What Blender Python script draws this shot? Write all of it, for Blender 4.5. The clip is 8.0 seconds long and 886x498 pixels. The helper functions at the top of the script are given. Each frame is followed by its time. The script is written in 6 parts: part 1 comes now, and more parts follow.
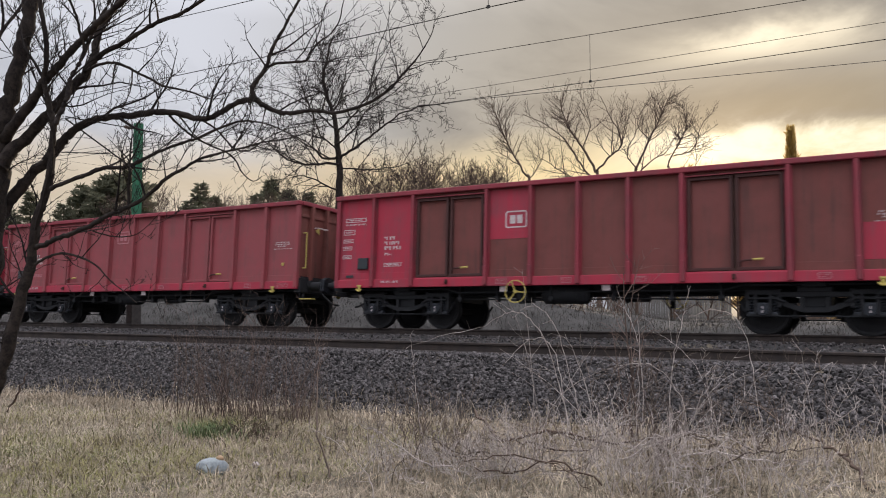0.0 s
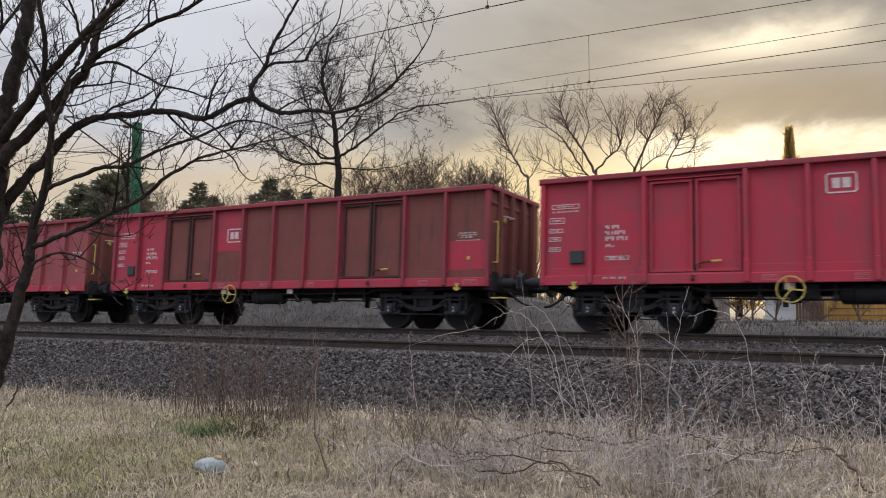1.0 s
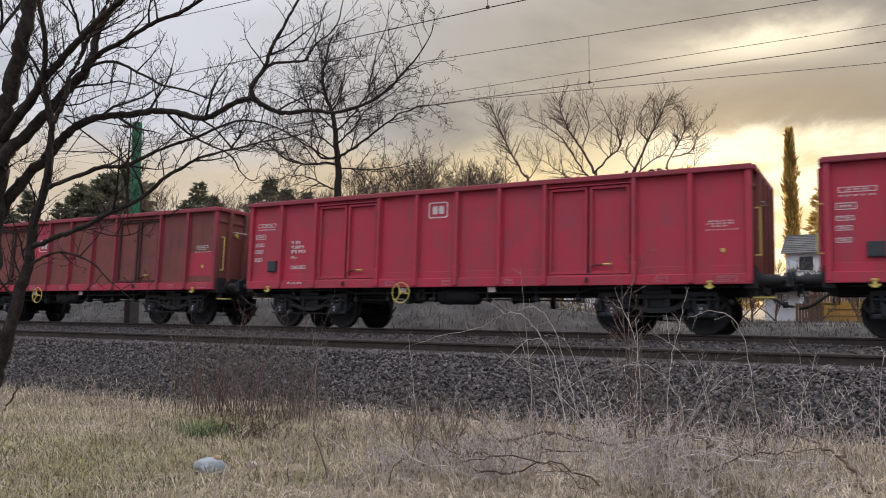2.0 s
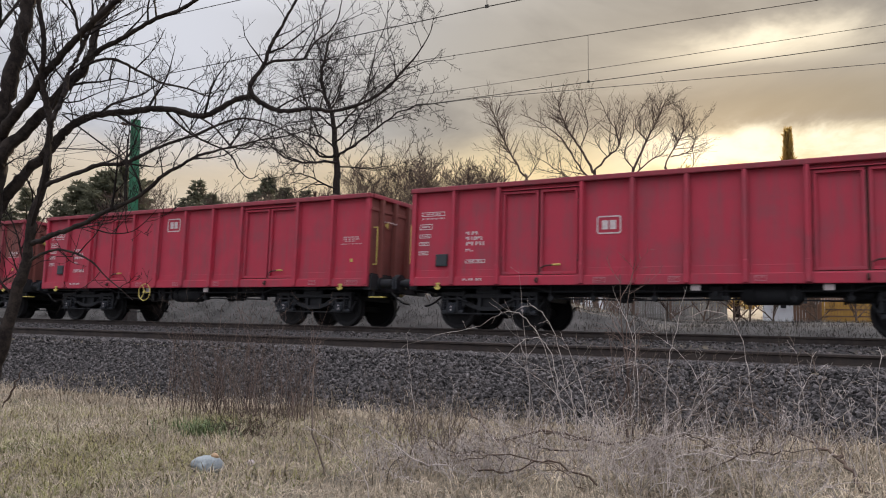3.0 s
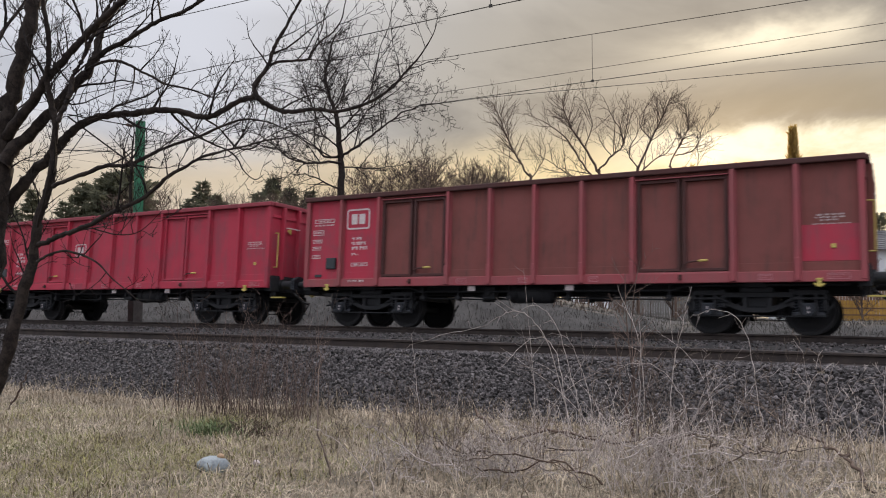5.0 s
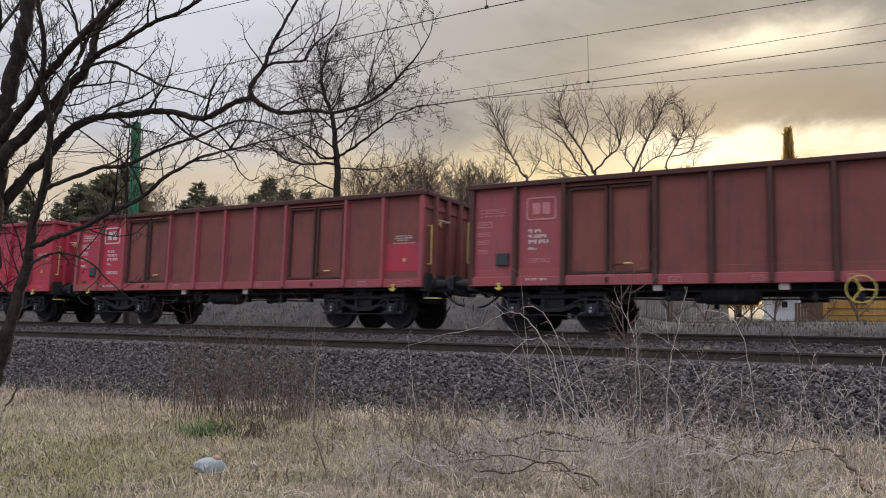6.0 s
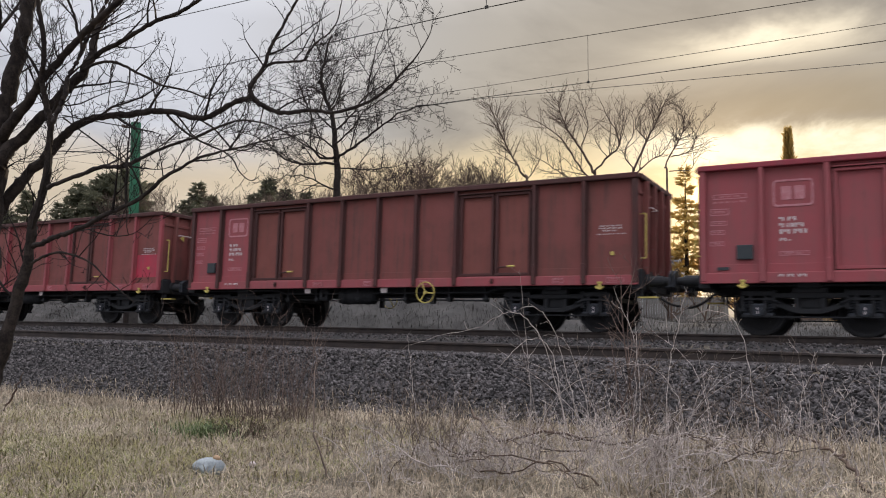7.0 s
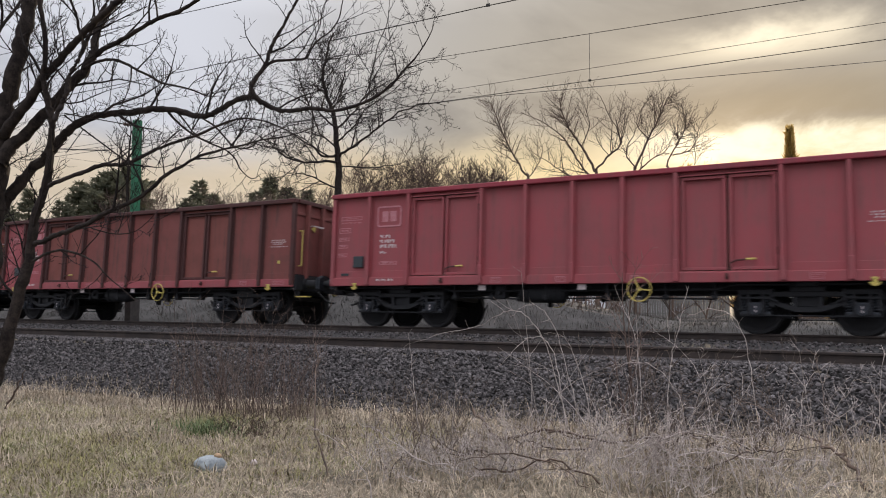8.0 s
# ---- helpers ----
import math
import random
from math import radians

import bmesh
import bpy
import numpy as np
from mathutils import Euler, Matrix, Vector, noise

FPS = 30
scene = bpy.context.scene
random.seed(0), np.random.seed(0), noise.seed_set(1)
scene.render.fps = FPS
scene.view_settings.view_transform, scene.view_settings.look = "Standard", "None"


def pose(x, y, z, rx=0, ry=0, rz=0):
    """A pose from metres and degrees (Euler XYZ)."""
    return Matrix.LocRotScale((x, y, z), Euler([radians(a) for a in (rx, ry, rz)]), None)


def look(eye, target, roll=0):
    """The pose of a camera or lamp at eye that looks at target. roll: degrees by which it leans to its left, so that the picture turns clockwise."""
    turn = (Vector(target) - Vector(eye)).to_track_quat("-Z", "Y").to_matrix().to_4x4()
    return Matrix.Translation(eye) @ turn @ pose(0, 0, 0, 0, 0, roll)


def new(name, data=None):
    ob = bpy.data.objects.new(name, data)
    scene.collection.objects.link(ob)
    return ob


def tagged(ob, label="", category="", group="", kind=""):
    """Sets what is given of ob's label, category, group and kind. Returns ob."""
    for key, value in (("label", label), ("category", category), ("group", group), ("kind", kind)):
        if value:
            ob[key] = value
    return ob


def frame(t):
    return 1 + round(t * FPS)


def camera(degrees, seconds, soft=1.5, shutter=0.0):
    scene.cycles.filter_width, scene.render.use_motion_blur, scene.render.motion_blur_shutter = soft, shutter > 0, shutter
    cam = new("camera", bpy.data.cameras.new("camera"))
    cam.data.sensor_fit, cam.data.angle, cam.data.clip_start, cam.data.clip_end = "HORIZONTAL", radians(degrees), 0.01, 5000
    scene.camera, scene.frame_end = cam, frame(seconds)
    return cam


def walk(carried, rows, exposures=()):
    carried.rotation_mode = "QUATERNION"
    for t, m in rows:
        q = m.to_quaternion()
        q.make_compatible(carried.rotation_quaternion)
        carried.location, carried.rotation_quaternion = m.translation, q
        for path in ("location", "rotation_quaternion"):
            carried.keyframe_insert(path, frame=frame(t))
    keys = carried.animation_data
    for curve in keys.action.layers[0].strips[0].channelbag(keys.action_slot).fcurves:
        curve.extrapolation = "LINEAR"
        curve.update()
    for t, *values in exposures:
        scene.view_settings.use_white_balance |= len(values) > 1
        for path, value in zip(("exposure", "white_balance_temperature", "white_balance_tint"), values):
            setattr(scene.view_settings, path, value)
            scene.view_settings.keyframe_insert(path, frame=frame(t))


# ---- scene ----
# x runs along the track, y away from the camera, z up; the rails of the near side are at z = 0
YAW, PITCH, ROLL, EYE = 29.687, 3.887, 0.222, 0.59


def aim(dyaw, dpitch, droll):
    return pose(0, 0, EYE, 90 + PITCH + dpitch, 0, YAW + dyaw) @ pose(0, 0, 0, 0, 0, ROLL + droll)


cam = camera(58.81, 8.0, soft=1.05, shutter=0.2)
walk(cam, [
    (0.0, aim(0.124, 0.132, -0.309)), (0.5, aim(0.047, 0.127, -0.257)), (1.0, aim(0.019, 0.137, -0.197)), (1.5, aim(0.037, 0.169, -0.178)),
    (3.0, aim(-0.110, 0.071, 0.110)), (3.5, aim(-0.000, -0.000, 0.000)), (4.0, aim(0.194, 0.021, -0.051)), (4.5, aim(0.295, 0.032, -0.077)),
    (6.0, aim(-0.048, 0.142, -0.171)), (6.5, aim(-0.107, 0.127, -0.177)), (7.0, aim(-0.058, 0.141, -0.155)), (7.5, aim(0.024, 0.104, -0.124)),
    (8.0, aim(0.030, 0.015, -0.084))])

# ---- light: a low sun behind broken cloud ----
SUN_AZ, SUN_EL = 10.6, 7.9          # degrees from +y towards -x, and up
sun_way = Vector((-math.sin(radians(SUN_AZ)) * math.cos(radians(SUN_EL)),
                  math.cos(radians(SUN_AZ)) * math.cos(radians(SUN_EL)), math.sin(radians(SUN_EL))))


class Nodes:
    """Short hand for node trees."""

    def __init__(self, tree):
        self.tree, self.links = tree, tree.links

    def add(self, kind, **settings):
        n = self.tree.nodes.new(kind)
        for key, value in settings.items():
            if key in n.inputs:
                self.put(n.inputs[key], value)
            else:
                setattr(n, key, value)
        return n

    def put(self, socket, value):
        if isinstance(value, bpy.types.NodeSocket):
            self.links.new(value, socket)
        else:
            socket.default_value = value

    def math(self, op, a, b=0.0, c=0.0, clamp=False):
        n = self.tree.nodes.new("ShaderNodeMath")
        n.operation, n.use_clamp = op, clamp
        for s, v in zip(n.inputs, (a, b, c)):
            self.put(s, v)
        return n.outputs[0]

    def vec(self, op, a, b=(0, 0, 0)):
        n = self.tree.nodes.new("ShaderNodeVectorMath")
        n.operation = op
        self.put(n.inputs[0], a)
        if op == "SCALE":
            self.put(n.inputs[3], b)
        else:
            self.put(n.inputs[1], b)
        return n.outputs["Value"] if op in ("DOT_PRODUCT", "LENGTH") else n.outputs[0]

    def mix(self, factor, a, b, blend="MIX"):
        n = self.tree.nodes.new("ShaderNodeMix")
        n.data_type, n.blend_type = "RGBA", blend
        self.put(n.inputs[0], factor)
        self.put(n.inputs[6], (*a, 1) if isinstance(a, tuple) and len(a) == 3 else a)
        self.put(n.inputs[7], (*b, 1) if isinstance(b, tuple) and len(b) == 3 else b)
        return n.outputs[2]

    def noise(self, vector, scale, detail=4.0, rough=0.55, distort=0.0):
        n = self.tree.nodes.new("ShaderNodeTexNoise")
        if vector is not None:
            self.put(n.inputs["Vector"], vector)
        for key, v in (("Scale", scale), ("Detail", detail), ("Roughness", rough), ("Distortion", distort)):
            n.inputs[key].default_value = v
        return n.outputs["Fac"]

    def ramp(self, value, low, high, a=0.0, b=1.0, smooth=True):
        n = self.tree.nodes.new("ShaderNodeMapRange")
        n.interpolation_type = "SMOOTHSTEP" if smooth else "LINEAR"
        for s, v in zip(n.inputs, (value, low, high, a, b)):
            self.put(s, v)
        return n.outputs[0]


def make_world():
    world = bpy.data.worlds.new("dusk_sky")
    scene.world = world
    world.use_nodes = True
    t = Nodes(world.node_tree)
    world.node_tree.nodes.clear()
    sky = t.add("ShaderNodeTexSky", sky_type="NISHITA", sun_disc=False, sun_elevation=radians(SUN_EL),
                sun_rotation=radians(-SUN_AZ), altitude=150.0, air_density=1.2, dust_density=2.5)
    way = t.add("ShaderNodeTexCoord").outputs["Generated"]
    way = t.vec("NORMALIZE", way)
    sep = t.add("ShaderNodeSeparateXYZ", Vector=way)
    up = t.math("MAXIMUM", sep.outputs[2], 0.0)
    near_sun = t.vec("DOT_PRODUCT", way, tuple(sun_way))
    # a flat cloud layer seen in perspective
    k = t.math("DIVIDE", 1.0, t.math("ADD", up, 0.11))
    layer = t.vec("SCALE", way, k)
    layer = t.vec("MULTIPLY", layer, (1.0, 0.8, 0.0))
    big = t.noise(t.vec("ADD", layer, (3.1, 1.7, 0)), 0.55, 3.0, 0.5, 0.3)
    fine = t.noise(t.vec("ADD", layer, (8.4, 5.2, 0)), 1.6, 6.0, 0.6, 0.4)
    cover = t.math("ADD", t.math("MULTIPLY", big, 0.62), t.math("MULTIPLY", fine, 0.38))
    thick = t.ramp(cover, 0.44, 0.57)
    # cloud tone: brighter overhead, raised beyond overcast out of view to light the foreground
    lift = t.ramp(up, 0.34, 1.0, 1.0, CLOUD_TOP, smooth=False)
    across = t.vec("DOT_PRODUCT", way, (math.cos(radians(SUN_AZ)), math.sin(radians(SUN_AZ)), 0.0))
    aside = t.math("ABSOLUTE", across)
    facing = t.ramp(near_sun, 0.78, 0.985)
    pale = t.mix(facing, (0.755, 0.770, 0.850), (0.48, 0.44, 0.385))
    dark = t.mix(facing, (0.55, 0.565, 0.63), (0.325, 0.300, 0.272))
    cloud = t.mix(thick, pale, dark)
    cloud = t.mix(1.0, cloud, t.add("ShaderNodeCombineColor", Red=lift, Green=lift, Blue=lift).outputs[0], "MULTIPLY")
    # the open strip under the cloud edge, brightest about the sun
    torn = t.math("ADD", up, t.math("MULTIPLY", t.math("SUBTRACT", fine, 0.5), 0.07))
    front = t.ramp(near_sun, 0.2, 0.5)
    strip_low = t.math("MULTIPLY", t.ramp(torn, 0.150, 0.222, 1.0, 0.0), front)
    warm = t.mix(t.ramp(aside, 0.10, 0.50), (0.98, 0.80, 0.47), (0.80, 0.61, 0.36))
    cloud = t.mix(t.math("MULTIPLY", strip_low, t.ramp(aside, 0.05, 0.80, 0.92, 0.60)), cloud, warm)
    white = t.math("MULTIPLY", t.ramp(torn, 0.190, 0.212, 1.0, 0.0), t.ramp(t.math("ABSOLUTE", t.math("SUBTRACT", across, 0.10)), 0.10, 0.27, 1.0, 0.0))
    blaze = t.mix(t.ramp(fine, 0.40, 0.62), (1.15, 1.08, 0.88), (0.86, 0.74, 0.46))
    cloud = t.mix(t.math("MULTIPLY", white, front), cloud, blaze)
    # the heavy under-side of the cloud just over the gap
    belly = t.math("MULTIPLY", t.ramp(torn, 0.205, 0.222), t.ramp(torn, 0.235, 0.275, 1.0, 0.0))
    belly = t.math("MULTIPLY", belly, t.math("MULTIPLY", front, t.ramp(across, -0.12, 0.12)))
    cloud = t.mix(t.math("MULTIPLY", belly, t.ramp(big, 0.30, 0.60, 0.25, 0.75)), cloud, (0.33, 0.28, 0.21))
    # a thin place in the cloud above the sun, and the glow of the sun itself
    hole = t.math("MULTIPLY", t.ramp(t.math("ABSOLUTE", t.math("SUBTRACT", across, 0.06)), 0.0, 0.19, 1.0, 0.0),
                  t.ramp(t.math("ABSOLUTE", t.math("SUBTRACT", torn, 0.297)), 0.0, 0.036, 1.0, 0.0))
    hole = t.math("MULTIPLY", t.math("MULTIPLY", hole, front), t.ramp(fine, 0.35, 0.65, 1.0, 0.35))
    cloud = t.mix(1.0, cloud, t.mix(hole, (0, 0, 0), (0.85, 0.74, 0.52)), "ADD")
    glow = t.math("POWER", t.math("MAXIMUM", near_sun, 0.0), 700.0)
    core = t.math("POWER", t.math("MAXIMUM", near_sun, 0.0), 9000.0)
    cloud = t.mix(1.0, cloud, t.mix(glow, (0, 0, 0), (0.5, 0.36, 0.14)), "ADD")
    cloud = t.mix(1.0, cloud, t.mix(core, (0, 0, 0), (9.0, 6.0, 2.6)), "ADD")
    clear = t.add("ShaderNodeBackground", Color=sky.outputs[0], Strength=0.05)
    veil = t.add("ShaderNodeBackground", Color=cloud, Strength=1.0)
    both = t.add("ShaderNodeMixShader")
    both.inputs[0].default_value = 0.88
    t.links.new(clear.outputs[0], both.inputs[1])
    t.links.new(veil.outputs[0], both.inputs[2])
    t.links.new(both.outputs[0], t.add("ShaderNodeOutputWorld").inputs[0])


CLOUD_TOP = 4.6
make_world()
lamp = bpy.data.lights.new("sun", "SUN")
lamp.energy, lamp.angle, lamp.color = 3.2, radians(1.0), (1.0, 0.78, 0.52)
sun = new("sun", lamp)
sun.matrix_world = look(tuple(sun_way * 200), (0, 0, 0))
scene.view_settings.exposure = 0.0

# ---- materials ----
def material(name, build, rough=0.8, metal=0.0, spec=0.5):
    m = bpy.data.materials.new(name)
    m.use_nodes = True
    t = Nodes(m.node_tree)
    m.node_tree.nodes.clear()
    shader = t.add("ShaderNodeBsdfPrincipled", Roughness=rough, Metallic=metal)
    shader.inputs["Specular IOR Level"].default_value = spec
    t.links.new(shader.outputs[0], t.add("ShaderNodeOutputMaterial").inputs[0])
    build(t, shader)
    return m


def bump(t, shader, height, strength, distance=0.01):
    b = t.add("ShaderNodeBump", Strength=strength, Distance=distance, Height=height)
    t.links.new(b.outputs[0], shader.inputs["Normal"])


def mottled(name, a, b, scale=8.0, fine=60.0, rough=0.85, metal=0.0, relief=0.3, spec=0.4, each=0.0, island=0.0):
    """Two tones, broken up at two scales; each: spread of tone from object to object; island: from piece to piece."""
    def build(t, shader):
        at = t.add("ShaderNodeTexCoord").outputs["Object"]
        n1, n2 = t.noise(at, scale, 4.0, 0.6), t.noise(at, fine, 3.0, 0.6)
        k = t.math("ADD", t.math("MULTIPLY", n1, 0.65), t.math("MULTIPLY", n2, 0.35))
        colour = t.mix(t.ramp(k, 0.34, 0.66), a, b)
        for spread, source in ((each, lambda: t.add("ShaderNodeObjectInfo").outputs["Random"]),
                               (island, lambda: t.add("ShaderNodeNewGeometry").outputs["Random Per Island"])):
            if spread:
                v = t.ramp(source(), 0.0, 1.0, 1.0 - spread, 1.0 + spread, smooth=False)
                colour = t.mix(1.0, colour, t.add("ShaderNodeCombineColor", Red=v, Green=v, Blue=v).outputs[0], "MULTIPLY")
        t.put(shader.inputs["Base Color"], colour)
        t.put(shader.inputs["Roughness"], t.ramp(n1, 0.3, 0.7, rough - 0.08, min(rough + 0.08, 1.0)))
        if relief:
            bump(t, shader, n2, relief, 0.005)
    return material(name, build, rough, metal, spec)


def paint(name, fresh, worn, dirt, wear, grime, rough=0.62):
    """Wagon paint: streaks that run down, faded cloudy patches, specks of dirt."""
    def build(t, shader):
        at = t.add("ShaderNodeTexCoord").outputs["Object"]
        seed = t.add("ShaderNodeObjectInfo").outputs["Random"]
        shift = t.add("ShaderNodeCombineXYZ", X=t.math("MULTIPLY", seed, 37.0), Y=t.math("MULTIPLY", seed, 11.0), Z=0.0).outputs[0]
        at = t.vec("ADD", at, shift)
        streak = t.noise(t.vec("MULTIPLY", at, (9.0, 9.0, 0.55)), 1.0, 4.0, 0.6)
        patch = t.noise(at, 1.3, 5.0, 0.62, 0.4)
        speck = t.noise(at, 26.0, 3.0, 0.7)
        k = t.math("ADD", t.math("MULTIPLY", patch, 0.6), t.math("MULTIPLY", streak, 0.4))
        colour = t.mix(t.ramp(k, 0.62 - wear * 0.4, 0.86 - wear * 0.4), fresh, worn)
        d = t.math("MULTIPLY", t.ramp(streak, 0.5, 0.78), t.ramp(patch, 0.35, 0.65))
        d = t.math("ADD", t.math("MULTIPLY", d, grime), t.math("MULTIPLY", t.ramp(speck, 0.60, 0.74), 0.35 * grime))
        colour = t.mix(t.math("MINIMUM", d, 1.0), colour, dirt)
        t.put(shader.inputs["Base Color"], colour)
        t.put(shader.inputs["Roughness"], t.ramp(patch, 0.3, 0.7, rough - 0.1, rough + 0.15))
        dents = t.noise(at, 2.2, 2.0, 0.5)
        bump(t, shader, t.math("ADD", t.math("MULTIPLY", dents, 3.0), t.math("MULTIPLY", speck, 0.1)), 0.35, 0.01)
    return material(name, build, rough, 0.0, 0.35)


RED = paint("red_paint", (0.385, 0.028, 0.055), (0.275, 0.050, 0.070), (0.15, 0.030, 0.034), 0.5, 0.22)
FADED = paint("faded_red_paint", (0.285, 0.058, 0.068), (0.245, 0.070, 0.076), (0.10, 0.05, 0.045), 0.6, 0.40)
BROWN = paint("rust_brown_paint", (0.178, 0.053, 0.047), (0.142, 0.055, 0.048), (0.065, 0.035, 0.032), 0.5, 0.6, 0.75)
RUST = paint("rust_orange_paint", (0.180, 0.056, 0.046), (0.148, 0.054, 0.046), (0.06, 0.03, 0.024), 0.5, 0.5, 0.75)
DULLRED = paint("dull_red_paint", (0.25, 0.032, 0.048), (0.19, 0.045, 0.055), (0.09, 0.03, 0.03), 0.5, 0.4)
# dark grime on posts, rims, frames; on hinges and latches, painted relief shade
DARKBROWN = paint("dark_brown_paint", (0.060, 0.026, 0.024), (0.085, 0.032, 0.030), (0.030, 0.020, 0.020), 0.5, 0.6, 0.8)
INSIDE = mottled("inner_rust", (0.13, 0.06, 0.045), (0.07, 0.045, 0.04), 3.0, 40.0)
UNDER = mottled("grimy_black_iron", (0.012, 0.013, 0.016), (0.026, 0.026, 0.029), 6.0, 50.0, 0.7, 0.2)
AXLEBOX = mottled("oily_grey_iron", (0.055, 0.060, 0.072), (0.022, 0.024, 0.030), 12.0, 70.0, 0.55, 0.5)
WHEELIRON = mottled("black_wheel_iron", (0.009, 0.009, 0.011), (0.020, 0.019, 0.020), 8.0, 50.0, 0.8, 0.1)
YELLOW = mottled("yellow_paint", (0.52, 0.42, 0.10), (0.40, 0.31, 0.09), 20.0, 90.0, 0.6)
WHITE = mottled("white_stencil_paint", (0.62, 0.56, 0.56), (0.46, 0.38, 0.38), 12.0, 80.0, 0.7, 0.0, 0.0)
PALE = mottled("worn_stencil_paint", (0.46, 0.22, 0.24), (0.38, 0.12, 0.14), 12.0, 80.0, 0.7, 0.0, 0.0)
PLATE = mottled("dark_plate", (0.020, 0.028, 0.034), (0.03, 0.036, 0.04), 9.0, 60.0, 0.5)
RUBBER = mottled("black_rubber", (0.015, 0.015, 0.016), (0.025, 0.025, 0.025), 12.0, 70.0, 0.8)
SCRAP = mottled("rusty_scrap", (0.09, 0.045, 0.032), (0.045, 0.036, 0.033), 3.0, 30.0, 0.9, 0.2, 0.4, 0.3, 0.0, 0.4)
RAIL = mottled("rusty_rail", (0.050, 0.036, 0.030), (0.030, 0.025, 0.024), 3.0, 40.0, 0.8, 0.2)
RAILTOP = mottled("dull_rail_head", (0.11, 0.10, 0.098), (0.07, 0.065, 0.062), 4.0, 50.0, 0.6, 0.4)
CONCRETE = mottled("grey_concrete", (0.20, 0.19, 0.18), (0.13, 0.125, 0.12), 6.0, 50.0, 0.9, each=0.12)
STONE = mottled("ballast_stone", (0.066, 0.058, 0.057), (0.046, 0.041, 0.041), 9.0, 60.0, 0.85, 0.0, 0.5, 0.3, 0.25, 0.80)
# darker than its stones: the shade between them is put into this colour
BED = mottled("ballast_bed", (0.030, 0.027, 0.027), (0.012, 0.011, 0.011), 14.0, 55.0, 0.95, 0.0, 0.8)
SOIL = mottled("thatch_soil", (0.15, 0.122, 0.086), (0.070, 0.056, 0.040), 1.2, 22.0, 0.95, 0.0, 0.8)
LUSH = mottled("lush_grass", (0.075, 0.115, 0.045), (0.13, 0.145, 0.065), 0.9, 9.0, 0.8, 0.0, 0.0, 0.25, 0.0, 0.40)
STRAW = mottled("dry_grass", (0.41, 0.335, 0.245), (0.19, 0.150, 0.108), 0.9, 9.0, 0.85, 0.0, 0.0, 0.2, 0.0, 0.55)
# shade behind the train is put into the bank's grass and thatch colours
BANKGRASS = mottled("shaded_bank_grass", (0.085, 0.078, 0.070), (0.042, 0.038, 0.035), 0.5, 6.0, 0.9, 0.0, 0.0, 0.2, 0.0, 0.40)
BANKSOIL = mottled("shaded_bank_thatch", (0.062, 0.057, 0.052), (0.032, 0.030, 0.028), 1.2, 22.0, 0.95, 0.0, 0.8)
SLEEPER = mottled("dirty_sleeper", (0.070, 0.060, 0.055), (0.040, 0.036, 0.034), 3.0, 40.0, 0.9, each=0.1)
GREEN = mottled("green_grass", (0.15, 0.155, 0.050), (0.27, 0.235, 0.10), 0.9, 9.0, 0.8, 0.0, 0.0, 0.25, 0.0, 0.40)
BARK = mottled("dark_bark", (0.040, 0.031, 0.026), (0.013, 0.010, 0.010), 14.0, 60.0, 0.95, 0.0, 0.9, 0.2)
TWIG = mottled("dark_twig", (0.026, 0.020, 0.018), (0.013, 0.011, 0.011), 4.0, 30.0, 0.95, 0.0, 0.0, 0.2)
BUSHTWIG = mottled("brown_twig", (0.125, 0.088, 0.066), (0.07, 0.050, 0.042), 2.0, 20.0, 0.95, 0.0, 0.0, 0.2, 0.0, 0.4)
REDTWIG = mottled("reddish_stem", (0.165, 0.118, 0.098), (0.070, 0.050, 0.044), 2.0, 20.0, 0.95, 0.0, 0.0, 0.2, 0.0, 0.4)
TANTWIG = mottled("tan_twig", (0.17, 0.132, 0.108), (0.080, 0.062, 0.053), 2.0, 20.0, 0.95, 0.0, 0.0, 0.2, 0.0, 0.45)
GREYTWIG = mottled("bleached_twig", (0.48, 0.42, 0.385), (0.26, 0.22, 0.20), 3.0, 25.0, 0.9, 0.0, 0.0, 0.2, 0.0, 0.35)


def foliage(name, a, b, glow, share):
    """Thin needles: two tones, part of the light passing through."""
    def build(t, shader):
        at = t.add("ShaderNodeTexCoord").outputs["Object"]
        k = t.math("ADD", t.math("MULTIPLY", t.noise(at, 0.6, 3.0), 0.5), t.math("MULTIPLY", t.add("ShaderNodeNewGeometry").outputs["Random Per Island"], 0.5))
        t.put(shader.inputs["Base Color"], t.mix(t.ramp(k, 0.3, 0.7), a, b))
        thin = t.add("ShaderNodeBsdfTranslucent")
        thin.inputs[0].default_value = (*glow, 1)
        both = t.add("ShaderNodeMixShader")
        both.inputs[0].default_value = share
        end = [n for n in t.tree.nodes if n.bl_idname == "ShaderNodeOutputMaterial"][0]
        t.links.new(shader.outputs[0], both.inputs[1])
        t.links.new(thin.outputs[0], both.inputs[2])
        t.links.new(both.outputs[0], end.inputs[0])
    return material(name, build, 0.8, 0.0, 0.2)


# paler than real needles: distance haze is put into the colour
NEEDLE = foliage("conifer_needles", (0.10, 0.11, 0.078), (0.17, 0.165, 0.115), (0.12, 0.115, 0.07), 0.35)
# a lit copy: the low sun's gold is put into these needle colours
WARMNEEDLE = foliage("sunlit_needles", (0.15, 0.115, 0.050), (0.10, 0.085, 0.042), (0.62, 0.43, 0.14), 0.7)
MAST = mottled("green_mast_paint", (0.020, 0.15, 0.075), (0.022, 0.10, 0.055), 3.0, 30.0, 0.6)
WIRE = mottled("dark_wire", (0.03, 0.03, 0.03), (0.05, 0.045, 0.04), 9.0, 60.0, 0.6, 0.5, 0.0)
